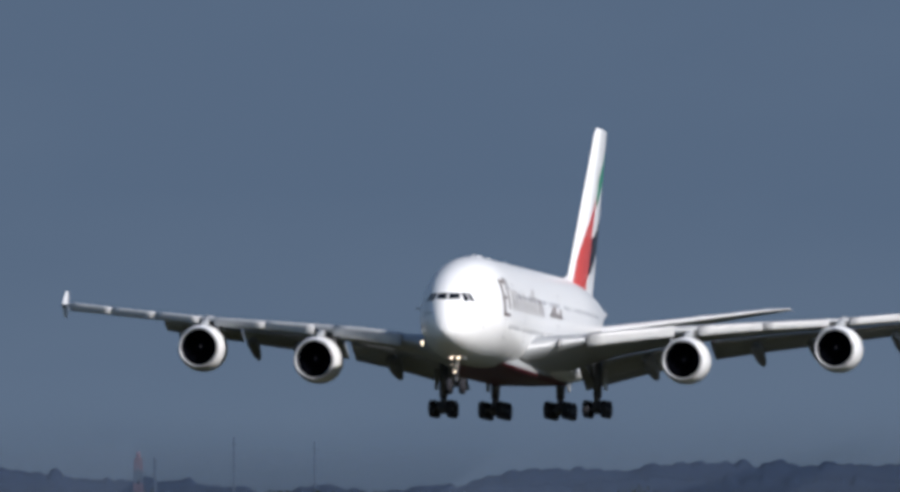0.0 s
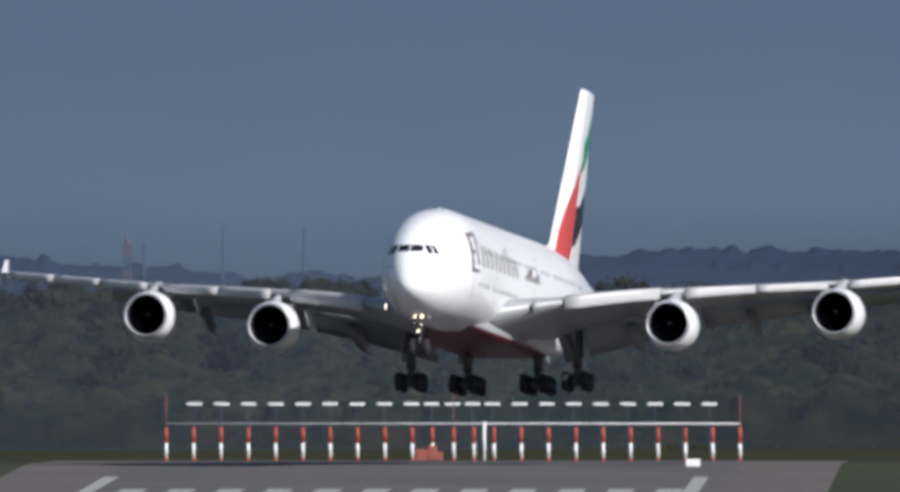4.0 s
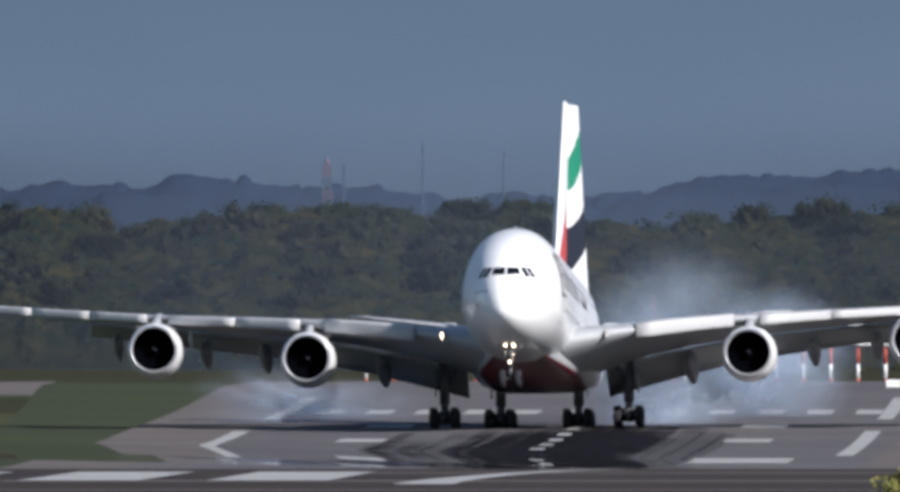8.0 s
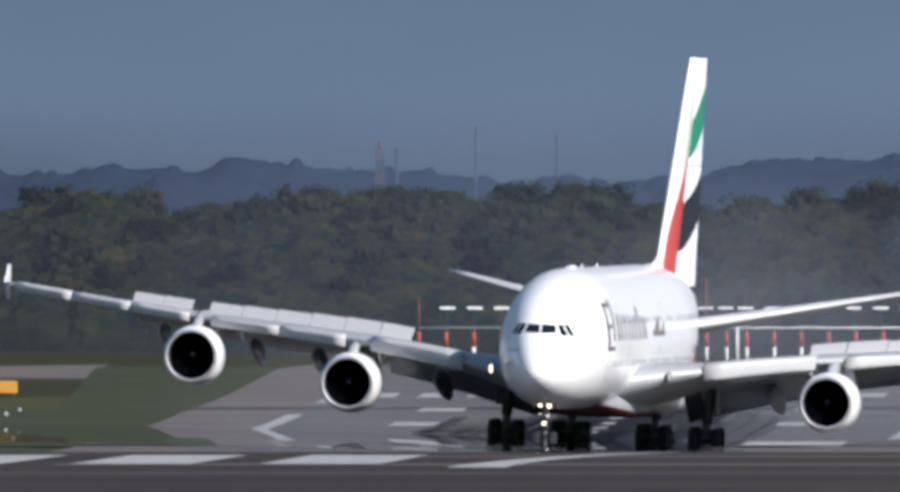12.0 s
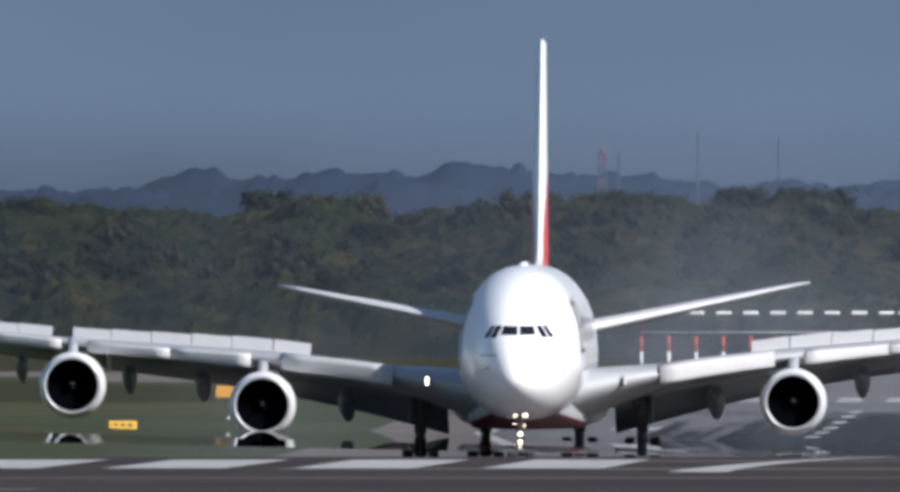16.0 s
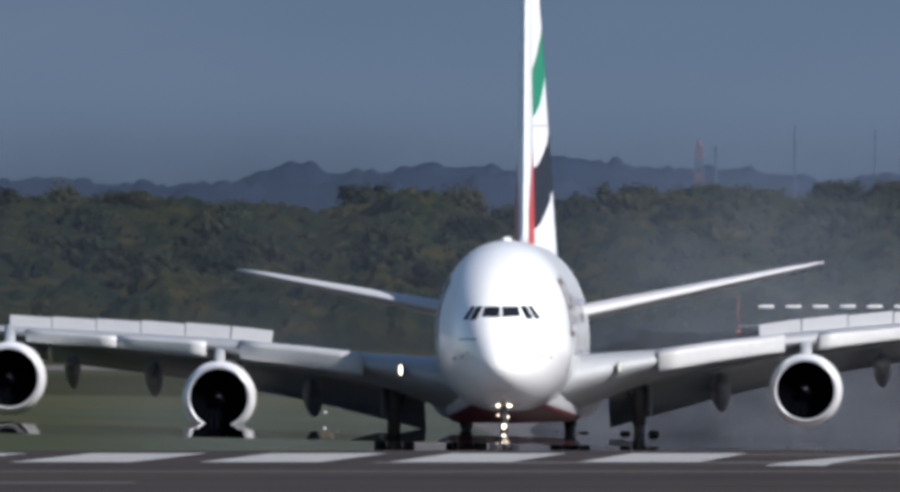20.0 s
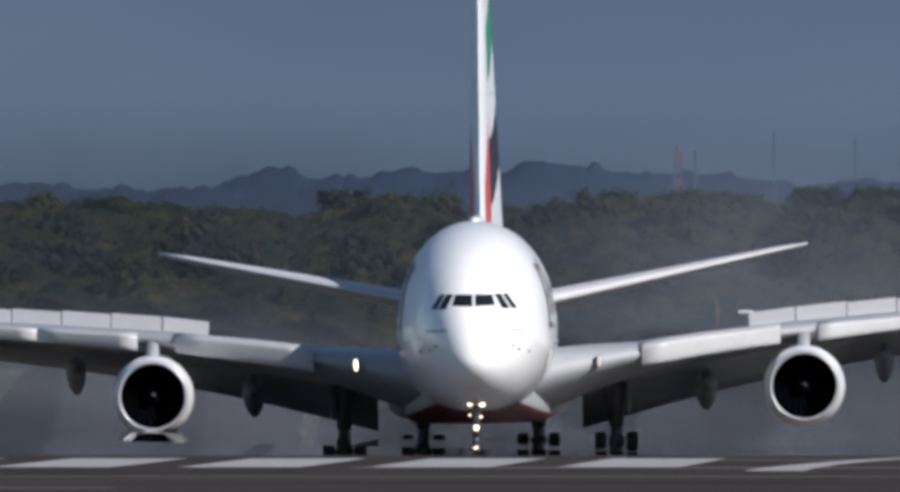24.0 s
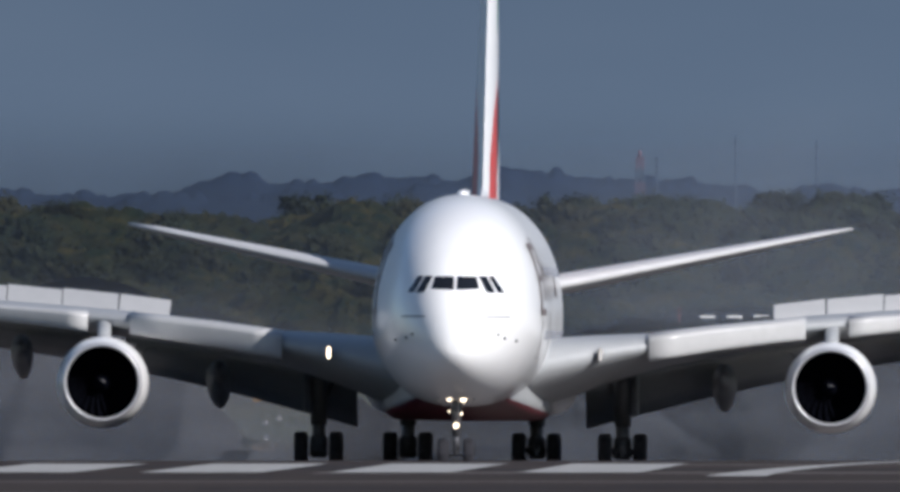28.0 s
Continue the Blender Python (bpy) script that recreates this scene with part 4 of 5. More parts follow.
def build_aircraft():
    root = empty("airliner")
    tagged(root, "white four-engined double-deck airliner with lowered wheels and flaps", "airplane")
    bm = bmesh.new()
    ys = [0.02, 0.08, 0.18, 0.32, 0.5, 0.75, 1.05, 1.4, 1.8, 2.3, 2.9, 3.6, 4.4, 5.4, 6.6, 8, 9.5, 11, 12.5, 16, 20, 25, 30, 35, 40, 44]
    ys += list(np.linspace(46, 70.4, 16))
    loft(bm, [fus_ring(y, 64) for y in ys])
    body = part("fuselage", finish(bm), M_WHITE, root, "glossy white fuselage")
    # belly fairing: steep sides, rounded lower corners and a red underside
    bm = bmesh.new()
    rings = []
    for i in range(27):
        y = 12.0 + 36.0 * i / 26
        g = smooth_step((y - 12.0) / 13.0) * smooth_step((49.5 - y) / 12.0)
        hw, zlow, r = 1.5 + 1.9 * g, 2.75 - 0.90 * g, 0.35 + 0.30 * g
        half = [(hw, 4.9), (hw, 4.0), (hw, 3.3 + 0.2 * (1 - g))]
        half += [(hw - r + r * math.cos(a), zlow + r - r * math.sin(a)) for a in (0, 0.26, 0.52, 0.78, 1.05, 1.31, 1.57)]
        half += [((hw - r) * 0.5, zlow - 0.03)]
        rings.append([Vector((x, y, z)) for x, z in half] + [Vector((0, y, zlow - 0.05))] + [Vector((-x, y, z)) for x, z in reversed(half)])
    loft(bm, rings, mats=lambda i, j: 1 if 5 <= j <= 16 else 0)
    # sides greyed to hold the shade that falls on the white fairing
    part("belly_fairing", finish(bm), [M_GREY, M_BELLY], root, "belly fairing with dark red underside")
    # rounded fillets under the wing roots
    for s in (-1, 1):
        bm = bmesh.new()
        rings = []
        for i in range(15):
            t = i / 14
            g = math.sin(math.pi * min(0.97, max(0.03, t))) ** 0.7
            rings.append([Vector((s * (3.1 + 1.25 * g * math.cos(a)), 23.0 + 23.0 * t, 3.0 + 0.98 * g * math.sin(a))) for a in np.linspace(0, math.tau, 20, endpoint=False)])
        loft(bm, rings)
        part("wing_root_fillet", finish(bm), M_WHITE, root, "rounded white wing root fillet")
    # flight deck windows
    for s in (-1, 1):
        for pts in (((0.055, 7.15), (0.98, 7.19), (0.84, 7.69), (0.055, 7.69)), ((1.27, 7.04), (1.62, 7.03), (1.24, 7.71), (0.92, 7.71)), ((1.70, 7.04), (1.97, 7.04), (1.53, 7.71), (1.31, 7.71))):
            bm = bmesh.new()
            quad_front(bm, [(s * x, z) for x, z in pts])
            part("cockpit_window", finish(bm), M_GLASS, body, "dark cockpit pane")
        bm = bmesh.new()
        quad_front(bm, [(s * 1.22, 6.02), (s * 2.2, 6.02), (s * 2.2, 6.1), (s * 1.22, 6.1)])
        part("nose_marking", finish(bm), M_LINE, body, "small grey marking", False)
        # cabin windows on two decks
        wb = bmesh.new()
        block(wb, (0, 0, 0), (0.04, 0.27, 0.38), 0.012)
        wm = bpy.data.meshes.new("cabin_window")
        wb.to_mesh(wm)
        wb.free()
        wm.materials.append(M_CABIN)
        for z, y0, y1 in ((5.35, 9.5, 57), (7.95, 11.5, 52)):
            for k in range(int((y1 - y0) / 0.92)):
                y = y0 + k * 0.92
                if k % 12 == 5:
                    continue
                p = skin_side(s, y, z, -0.005)
                q = skin_side(s, y, z + 0.2, -0.005)
                ob = new("cabin_window", wm)
                ob.parent = body
                ob.location = p
                ob.rotation_euler = (0, math.atan2(q.x - p.x, 0.2), 0)
        # doors
        for y, z0, z1 in ((8.6, 4.4, 6.35), (16.2, 4.4, 6.35), (30.5, 4.4, 6.35), (46.5, 4.5, 6.4), (12.6, 7.0, 8.9), (33.2, 7.0, 8.9)):
            bm = bmesh.new()
            side_rect(bm, s, y - 0.56, y + 0.56, z0, z1, 0.012, nu=2, nv=6)
            part("cabin_door", finish(bm), M_LINE, body, "thin door outline")
            bm = bmesh.new()
            side_rect(bm, s, y - 0.52, y + 0.52, z0 + 0.05, z1 - 0.05, 0.02, nu=2, nv=6)
            part("door_leaf", finish(bm), M_WHITE, body)
        # big title drawn as plain strokes
        y = 7.6
        for wdt, z0, z1, lean in ((0.50, 6.2, 9.0, 0.5), (0.44, 6.75, 8.35, 0.35), (0.44, 6.75, 8.35, 0.35), (0.44, 6.75, 8.35, 0.35), (0.38, 6.75, 8.3, 0.35), (0.44, 6.75, 8.3, 0.5), (0.44, 6.75, 7.9, 0.35),
                                  (0.44, 6.75, 8.3, 0.2), (0.44, 6.75, 8.8, 0.35), (0.44, 6.75, 8.2, 0.35), (0.44, 6.75, 8.0, -0.3)):
            bm = bmesh.new()
            side_rect(bm, s, y, y + wdt, z0, z1, 0.03, lean, 2, 8)
            part("title_stroke", finish(bm), M_GOLD, body, "brown title stroke")
            y += 1.62
        for y0, dz, ln, hh in ((8.1, 8.93, 1.9, 0.13), (7.9, 7.65, 1.2, 0.11), (7.5, 6.28, 2.0, 0.13)):
            bm = bmesh.new()
            side_rect(bm, s, y0, y0 + ln, dz - hh, dz + hh, 0.032, 0, 4, 2)
            part("title_stroke", finish(bm), M_GOLD, body, "brown title stroke")
        for k in range(5):
            bm = bmesh.new()
            side_rect(bm, s, 27.2 + k * 1.1, 27.9 + k * 1.1, 6.9, 7.3 + 0.35 * (k % 3), 0.03, 0.2, 2, 3)
            part("title_stroke", finish(bm), M_GOLD, body, "small brown title stroke")
        bm = bmesh.new()
        side_rect(bm, s, 47, 51.5, 5.7, 6.1, 0.03, 0, 4, 2)
        part("registration_bar", finish(bm), M_GOLD, body, "plain bar of small lettering")
        # roundel on the forward upper deck
        bm = bmesh.new()
        side_rect(bm, s, 9.3, 10.6, 8.3, 9.3, 0.03, 0.2, 3, 4)
        part("emblem", finish(bm), M_LINE, body, "pale emblem")
        # probe plates low on the nose
        for x, z in ((1.75, 5.35), (2.0, 5.2), (2.45, 5.1)):
            bm = bmesh.new()
            block(bm, skin_front(s * x, z, 0.03), (0.1, 0.25, 0.08), 0.02)
            part("probe", finish(bm), M_STEEL, body)
    # aerials on the crown
    for y, hgt in ((12.0, 0.16), (19.0, 0.24), (26, 0.22)):
        bm = bmesh.new()
        z = fus(y)[1]
        loft(bm, [[Vector((-0.05, y - 0.3, z - 0.05)), Vector((0.05, y - 0.3, z - 0.05)), Vector((0.05, y + 0.3, z - 0.05)), Vector((-0.05, y + 0.3, z - 0.05))],
                  [Vector((-0.02, y + 0.1, z + hgt)), Vector((0.02, y + 0.1, z + hgt)), Vector((0.02, y + 0.3, z + hgt)), Vector((-0.02, y + 0.3, z + hgt))]])
        part("aerial", finish(bm), M_WHITE, body, "", False)
    bm = bmesh.new()
    bmesh.ops.create_uvsphere(bm, u_segments=16, v_segments=10, radius=1.0)
    bmesh.ops.scale(bm, vec=(0.27, 0.9, 0.16), verts=bm.verts[:])
    bmesh.ops.translate(bm, vec=(0, 14.5, fus(14.5)[1] + 0.02), verts=bm.verts[:])
    part("antenna_dome", finish(bm), M_WHITE, body, "small white dome on the crown")
    spoilers, gears = [], []
    flexing, tailplanes = [], []
    for s in (-1, 1):
        flexing.append((build_wing(root, s), s))
        spoilers += build_spoilers(root, s)
        flexing.append((build_engine(root, s * 14.9, 23.3, 3.28, "inboard turbofan with white nacelle"), s))
        flexing.append((build_engine(root, s * 25.82, 31.3, 4.42, "outboard turbofan with white nacelle"), s))
        tailplanes.append((build_tailplane(root, s), s))
        gears += [build_main_gear(root, s * 6.25, 33.6, 2, 4.0, "wing_gear", "four-wheel wing landing gear"),
                  build_main_gear(root, s * 2.65, 36.9, 3, 3.0, "body_gear", "six-wheel body landing gear")]
    rudders = build_fin(root)
    nose_gear = build_nose_gear(root)
    return root, spoilers, rudders, gears, nose_gear, flexing, tailplanes


airliner, spoilers, rudders, gears, nose_gear, flexing, tailplanes = build_aircraft()

# seconds; nose point x, y, z; pitch, roll, heading in degrees
FLIGHT = [
    (0, 9.26, 3552.4, 17.90, -2.15, 0.16, -10.55),
    (0.5, 9.26, 3517.6, 16.15, -2.90, -2.02, -11.43),
    (1, 9.43, 3482.8, 14.36, -3.47, -3.71, -11.99),
    (1.5, 9.09, 3447.9, 12.33, -3.51, -3.02, -12.22),
    (2, 8.86, 3413.0, 10.72, -3.79, -1.08, -12.24),
    (2.5, 8.46, 3378.0, 8.97, -3.93, -0.74, -12.40),
    (3, 8.00, 3343.1, 7.08, -3.64, -1.00, -12.33),
    (3.5, 7.26, 3308.2, 5.43, -3.92, -0.53, -11.86),
    (5.5, 4.40, 3171.3, -0.37, -3.29, 0.11, -9.80),
    (6, 3.39, 3137.2, -1.39, -3.91, -0.19, -9.51),
    (6.5, 2.46, 3103.2, -2.50, -4.43, -1.76, -9.06),
    (7, 1.45, 3069.5, -3.28, -5.04, -3.23, -8.31),
    (7.5, 0.33, 3035.9, -3.55, -5.04, -2.47, -6.61),
    (8, -0.72, 3002.6, -3.93, -4.12, -0.75, -3.59),
    (8.5, -1.32, 2969.4, -4.83, -2.98, 1.16, -0.41),
    (9, -1.59, 2936.4, -5.90, -2.51, 1.31, 2.97),
    (9.5, -1.24, 2903.5, -6.74, -1.37, 0.21, 5.15),
    (10, -0.62, 2870.8, -7.77, -0.17, -0.95, 5.54),
    (10.5, -0.18, 2838.0, -8.37, 0.30, -0.87, 3.73),
    (11, -0.31, 2805.4, -8.33, 0.17, -0.04, 0.06),
    (11.5, -0.97, 2772.9, -8.73, 0.44, 1.62, -4.03),
    (12, -2.21, 2740.5, -8.88, 0.43, 2.41, -7.64),
    (12.5, -3.42, 2708.1, -8.91, 0.25, 1.70, -10.02),
    (14.5, -11.01, 2584.8, -8.93, 0.14, 0.84, -6.55),
    (15, -12.63, 2554.1, -8.84, 0.15, 0.05, -3.79),
    (15.5, -13.88, 2523.4, -8.70, 0.02, -0.62, -1.52),
    (16, -15.16, 2492.9, -8.60, 0.12, -0.34, -0.87),
    (16.5, -16.50, 2462.5, -8.45, 0.05, 0.15, -1.68),
    (17, -17.63, 2432.2, -8.49, 0.02, 0.10, -2.53),
    (17.5, -18.35, 2402.1, -8.34, -0.04, 0.01, -2.57),
    (18, -18.78, 2372.1, -8.28, -0.08, -0.29, -1.63),
    (18.5, -18.78, 2342.2, -8.16, -0.09, -0.45, -0.39),
    (19, -18.83, 2312.4, -8.04, -0.10, -0.56, 0.18),
    (19.5, -19.14, 2282.6, -7.97, -0.09, -0.69, -0.29),
    (20, -19.40, 2252.9, -7.85, -0.11, -0.72, -0.78),
    (20.5, -19.29, 2223.3, -7.71, -0.18, -0.67, -0.66),
    (21, -19.11, 2193.8, -7.65, -0.09, -0.41, -0.15),
    (21.5, -18.87, 2164.4, -7.56, -0.05, -0.64, 0.10),
    (23.5, -18.05, 2054.2, -7.05, -0.18, -0.71, -0.17),
    (24, -17.70, 2026.7, -7.06, -0.04, -0.92, 0.13),
    (24.5, -17.20, 1999.5, -6.92, 0.01, -0.80, 0.62),
    (25, -16.67, 1972.3, -6.79, -0.05, -0.76, 0.93),
    (25.5, -16.17, 1945.2, -6.79, -0.00, -0.58, 0.87),
    (26, -15.82, 1918.2, -6.61, -0.07, -0.48, 0.58),
    (26.5, -15.59, 1891.2, -6.51, -0.05, -0.27, 0.08),
    (27, -15.44, 1864.3, -6.47, 0.01, -0.11, -0.43),
    (27.5, -15.29, 1837.5, -6.30, -0.04, 0.18, -0.63),
    (28, -15.18, 1810.7, -6.19, -0.05, 0.43, -0.71),
]


# seconds and swing of the rudder's trailing edge towards +x, in degrees
RUDDER = [(0, -1), (0.5, 0), (1, 0), (2, 0), (3, 0), (3.5, -1), (5.5, 2), (6, 5), (6.5, 8), (7, 14), (7.5, 18), (8, 20), (8.5, 17), (9, 3), (9.5, -1), (10, -10), (10.5, -9), (11, -4), (12, 11), (12.5, 11.2), (14.5, 8.4), (15, 4.2),
          (15.5, 0), (16.5, 1.4), (17, 14), (17.5, 18.2), (18, 11.2), (18.5, 0), (19, 0), (19.5, 5.6), (20, 18.2), (20.5, 12.6), (21, 4.2), (21.5, 8.4), (23.5, 12.6), (24, 12), (24.5, 2.8), (25, 0), (26, 0), (26.5, 2.8), (27, 11), (27.5, 8.4), (28, 5.6)]


# seconds and upward bend of the wings, in degrees
LIFT = [(0, 0.75), (2, 1.1), (7.2, 1.0), (9.0, 0.5), (10.5, 0), (28, 0)]


def motions():
    walk(airliner, [(t, pose(x, y, z, 0, 0, h) @ pose(0, 0, 0, p) @ pose(0, 0, 0, 0, r)) for t, x, y, z, p, r, h in FLIGHT])
    # wings bend up and tailplanes down under the load of flight, and settle after touchdown
    def bend(side, x, z, degrees):
        return pose(side * x, 0, z, 0, -side * degrees) @ pose(-side * x, 0, -z)
    for ob, side in flexing:
        base = Matrix.Translation(ob.location)
        walk(ob, [(t, bend(side, 10, 5, a) @ base) for t, a in LIFT])
    for ob, side in tailplanes:
        walk(ob, [(t, bend(side, 0.8, 6.95, -a)) for t, a in ((0, 1.7), (7.4, 1.7), (9, 0.7), (11, 0), (28, 0))])
    for sp, m in spoilers:
        side = 1 if m.translation.x > 0 else -1
        raised = ((0, 0), (7.2, 0), (8.6, 0), (9.0, 9), (9.6, 25), (10.5, 25), (28, 25))
        walk(sp, [(t, bend(side, 10, 5, float(np.interp(t, *zip(*LIFT)))) @ m @ pose(0, 0, 0, a)) for t, a in raised])
    for rd, m in rudders:
        walk(rd, [(t, m @ pose(0, 0, 0, 0, 0, -a)) for t, a in RUDDER])
    for g in gears:
        x, y, z = g.location
        walk(g, [(t, pose(x, y, dz)) for t, dz in ((0, -0.22), (6, -0.24), (7.3, -0.32), (8.2, -0.08), (9.2, 0.4), (11, 0.6), (28, 0.6))])
    for wisp in wisps:
        walk(wisp, [(0, pose(0, 0.6, -2.3)), (4.6, pose(0, 0.6, -2.3)), (5.3, pose(0, 0, 0)), (6.5, pose(0, 0, 0, 0, 0, 12)), (7.5, pose(0, 0, 0)), (8.0, pose(0, 0.6, -2.3)), (28, pose(0, 0.6, -2.3))])
    walk(nose_gear, [(t, pose(0, 5.0, dz)) for t, dz in ((0, -0.06), (10, -0.06), (14.5, 0.02), (28, 0.03))])
    for puff, rows in puffs:
        walk(puff, rows)


# ---------------------------------------------------------------- woods
def swell(x, y):
    """Gentle rises and hollows along the top of the wood."""
    x = x * 3900 / y
    return sum(a * math.exp(-((x - c) / w) ** 2) for c, a, w in ((-75, 0.2, 6), (-60, -0.6, 6), (-42, 1.0, 2.6), (-34, -0.9, 4), (-50, -0.8, 3), (-17, 1.5, 8), (0.5, 1.9, 3.2), (10, -0.2, 4), (22, 0.3, 5), (30, 0.8, 2), (38, 0.9, 4)))


def leaf_clump(bm, c, r, rng):
    """A ragged tuft: a few crossing leaf blades and a lumpy core."""
    g = bmesh.ops.create_icosphere(bm, subdivisions=1, radius=1.0)
    for v in g["verts"]:
        v.co = Vector(c) + v.co.normalized() * r * rng.uniform(0.55, 1.15)


def tree_mesh(seed, height, width):
    rng = random.Random(seed)
    tb = bmesh.new()
    tube(tb, (0, 0, -0.6), (0.1, 0, height * 0.45), 0.22, 0.13, 8)
    for k in range(5):
        a = rng.uniform(0, math.tau)
        tube(tb, (0.05, 0, height * rng.uniform(0.2, 0.4)), (math.cos(a) * width * 0.32, math.sin(a) * width * 0.32, height * rng.uniform(0.5, 0.75)), 0.09, 0.03, 6)
    cb = bmesh.new()
    lobes = []
    for k in range(20):
        a, u = rng.uniform(0, math.tau), rng.uniform(0.2, 1)
        lz = rng.uniform(0.14, 0.88)
        rad = width * 0.5 * math.sin(math.pi * min(0.95, lz * 0.8 + 0.16)) * 0.8
        lobes.append((Vector((math.cos(a) * rad * u, math.sin(a) * rad * u, height * lz)), width * rng.uniform(0.11, 0.19)))
    for c, r in lobes:
        for k in range(7):
            d = Vector((rng.gauss(0, 1), rng.gauss(0, 1), rng.gauss(0, 0.8))).normalized()
            leaf_clump(cb, c + d * r * rng.uniform(0.3, 0.8), r * rng.uniform(0.3, 0.55), rng)
        for k in range(90):
            d = Vector((rng.gauss(0, 1), rng.gauss(0, 1), rng.gauss(0, 0.9))).normalized()
            p = c + d * r * rng.uniform(0.8, 1.3)
            s = rng.uniform(0.07, 0.2)
            e1 = Vector((rng.gauss(0, 1), rng.gauss(0, 1), rng.gauss(0, 1))).normalized() * s
            e2 = e1.orthogonal().normalized() * s * 0.8
            vs = [cb.verts.new(q) for q in (p - e1, p + e2, p + e1, p - e2)]
            cb.faces.new(vs)
    return tb, cb


def build_woods():
    kinds = []
    for k, (h, w) in enumerate(((8.0, 8.5), (6.5, 8.0), (9.0, 8.5), (5.5, 7.0), (7.5, 7.0), (3.6, 5.5))):
        tb, cb = tree_mesh(100 + k, h, w)
        t = empty("tree")
        tagged(t, "leafy deciduous tree in dull olive green in the woods", "tree", "trees of the far woods")
        part("trunk", finish(tb), M_BARK, t)
        part("crown", cb, M_LEAF, t, "", False)
        t.location = (-60 + k * 22, 3664 + 4 * k, ground_z(3664) - 0.5)
        kinds.append(t)
    rng = random.Random(7)
    spots = []
    for row in range(17):
        y = 3668 + 37 * row + rng.uniform(-8, 8)
        n = 16 if row > 1 else 20
        for i in range(n):
            x = -105 + 190 * (i + rng.uniform(0.1, 0.9)) / n
            spots.append((x, max(3662, y + rng.uniform(-20, 20)), row))
    for x, y, row in spots:
        k = rng.choice((1, 3, 5, 5, 3)) if row < 2 else rng.choice((0, 1, 2, 3, 4, 0))
        copy_thing(kinds[k], pose(x, y, ground_z(y) - rng.uniform(0.3, 2.2), 0, 0, rng.uniform(0, 360)) @ Matrix.Scale(1 + (0.13 * swell(x, y) if row > 1 else 0), 4))


def build_canopy():
    """The closed roof of the wood behind its first rows: a lumpy sheet bristling with leaf tufts."""
    verts, faces = [], []
    xs, ys = np.arange(-130, 110.1, 0.8), np.concatenate([np.arange(3606, 3622, 0.8), np.arange(3622, 3760, 2.2), np.arange(3760, 4300, 3.0)])

    def roof(x, y):
        tall = 3.0 + 1.3 * min(1, (y - 3616) / 150)
        lump = abs(noise.noise((x * 0.16, y * 0.05, 0.7))) * 2.8 + abs(noise.noise((x * 0.42, y * 0.12, 3.1))) * 1.3 + 0.4 * noise.noise((x * 1.3, y * 0.4, 8.0))
        rise = smooth_step((y - 3605) / 13)
        return ground_z(y) + (tall + lump + swell(x, y) * smooth_step((y - 3625) / 200)) * rise - 0.3 + 1.0 * noise.noise((x * 0.03, y * 0.01, 4.4))
    for y in ys:
        for x in xs:
            verts.append((x + 0.3 * noise.noise((x, y, 1.0)), y, roof(float(x), float(y))))
    nx = len(xs)
    for i in range(len(ys) - 1):
        for j in range(nx - 1):
            k = i * nx + j
            faces.append((k, k + 1, k + nx + 1, k + nx))
    rng = random.Random(5)
    for n in range(36000):
        i = int(rng.random() ** 1.3 * (len(ys) - 1))
        j = rng.randrange(nx)
        p = Vector(verts[i * nx + j]) + Vector((rng.uniform(-0.4, 0.4), rng.uniform(-1, 1), rng.uniform(-0.1, 0.45)))
        s = rng.uniform(0.10, 0.30)
        e1 = Vector((rng.gauss(0, 1), rng.gauss(0, 0.6), rng.gauss(0, 1))).normalized() * s
        e2 = e1.orthogonal().normalized() * s * 0.9
        k = len(verts)
        verts.extend((p - e1, p + e2, p + e1, p - e2))
        faces.append((k, k + 1, k + 2, k + 3))
    me = bpy.data.meshes.new("woodland")
    me.from_pydata([tuple(v) for v in verts], [], faces)
    me.materials.append(M_CANOPY)
    ob = new("woodland", me)
    tagged(ob, "dense olive and brown leaf canopy of the far wood", "woods", kind="stuff")


build_canopy()


build_woods()


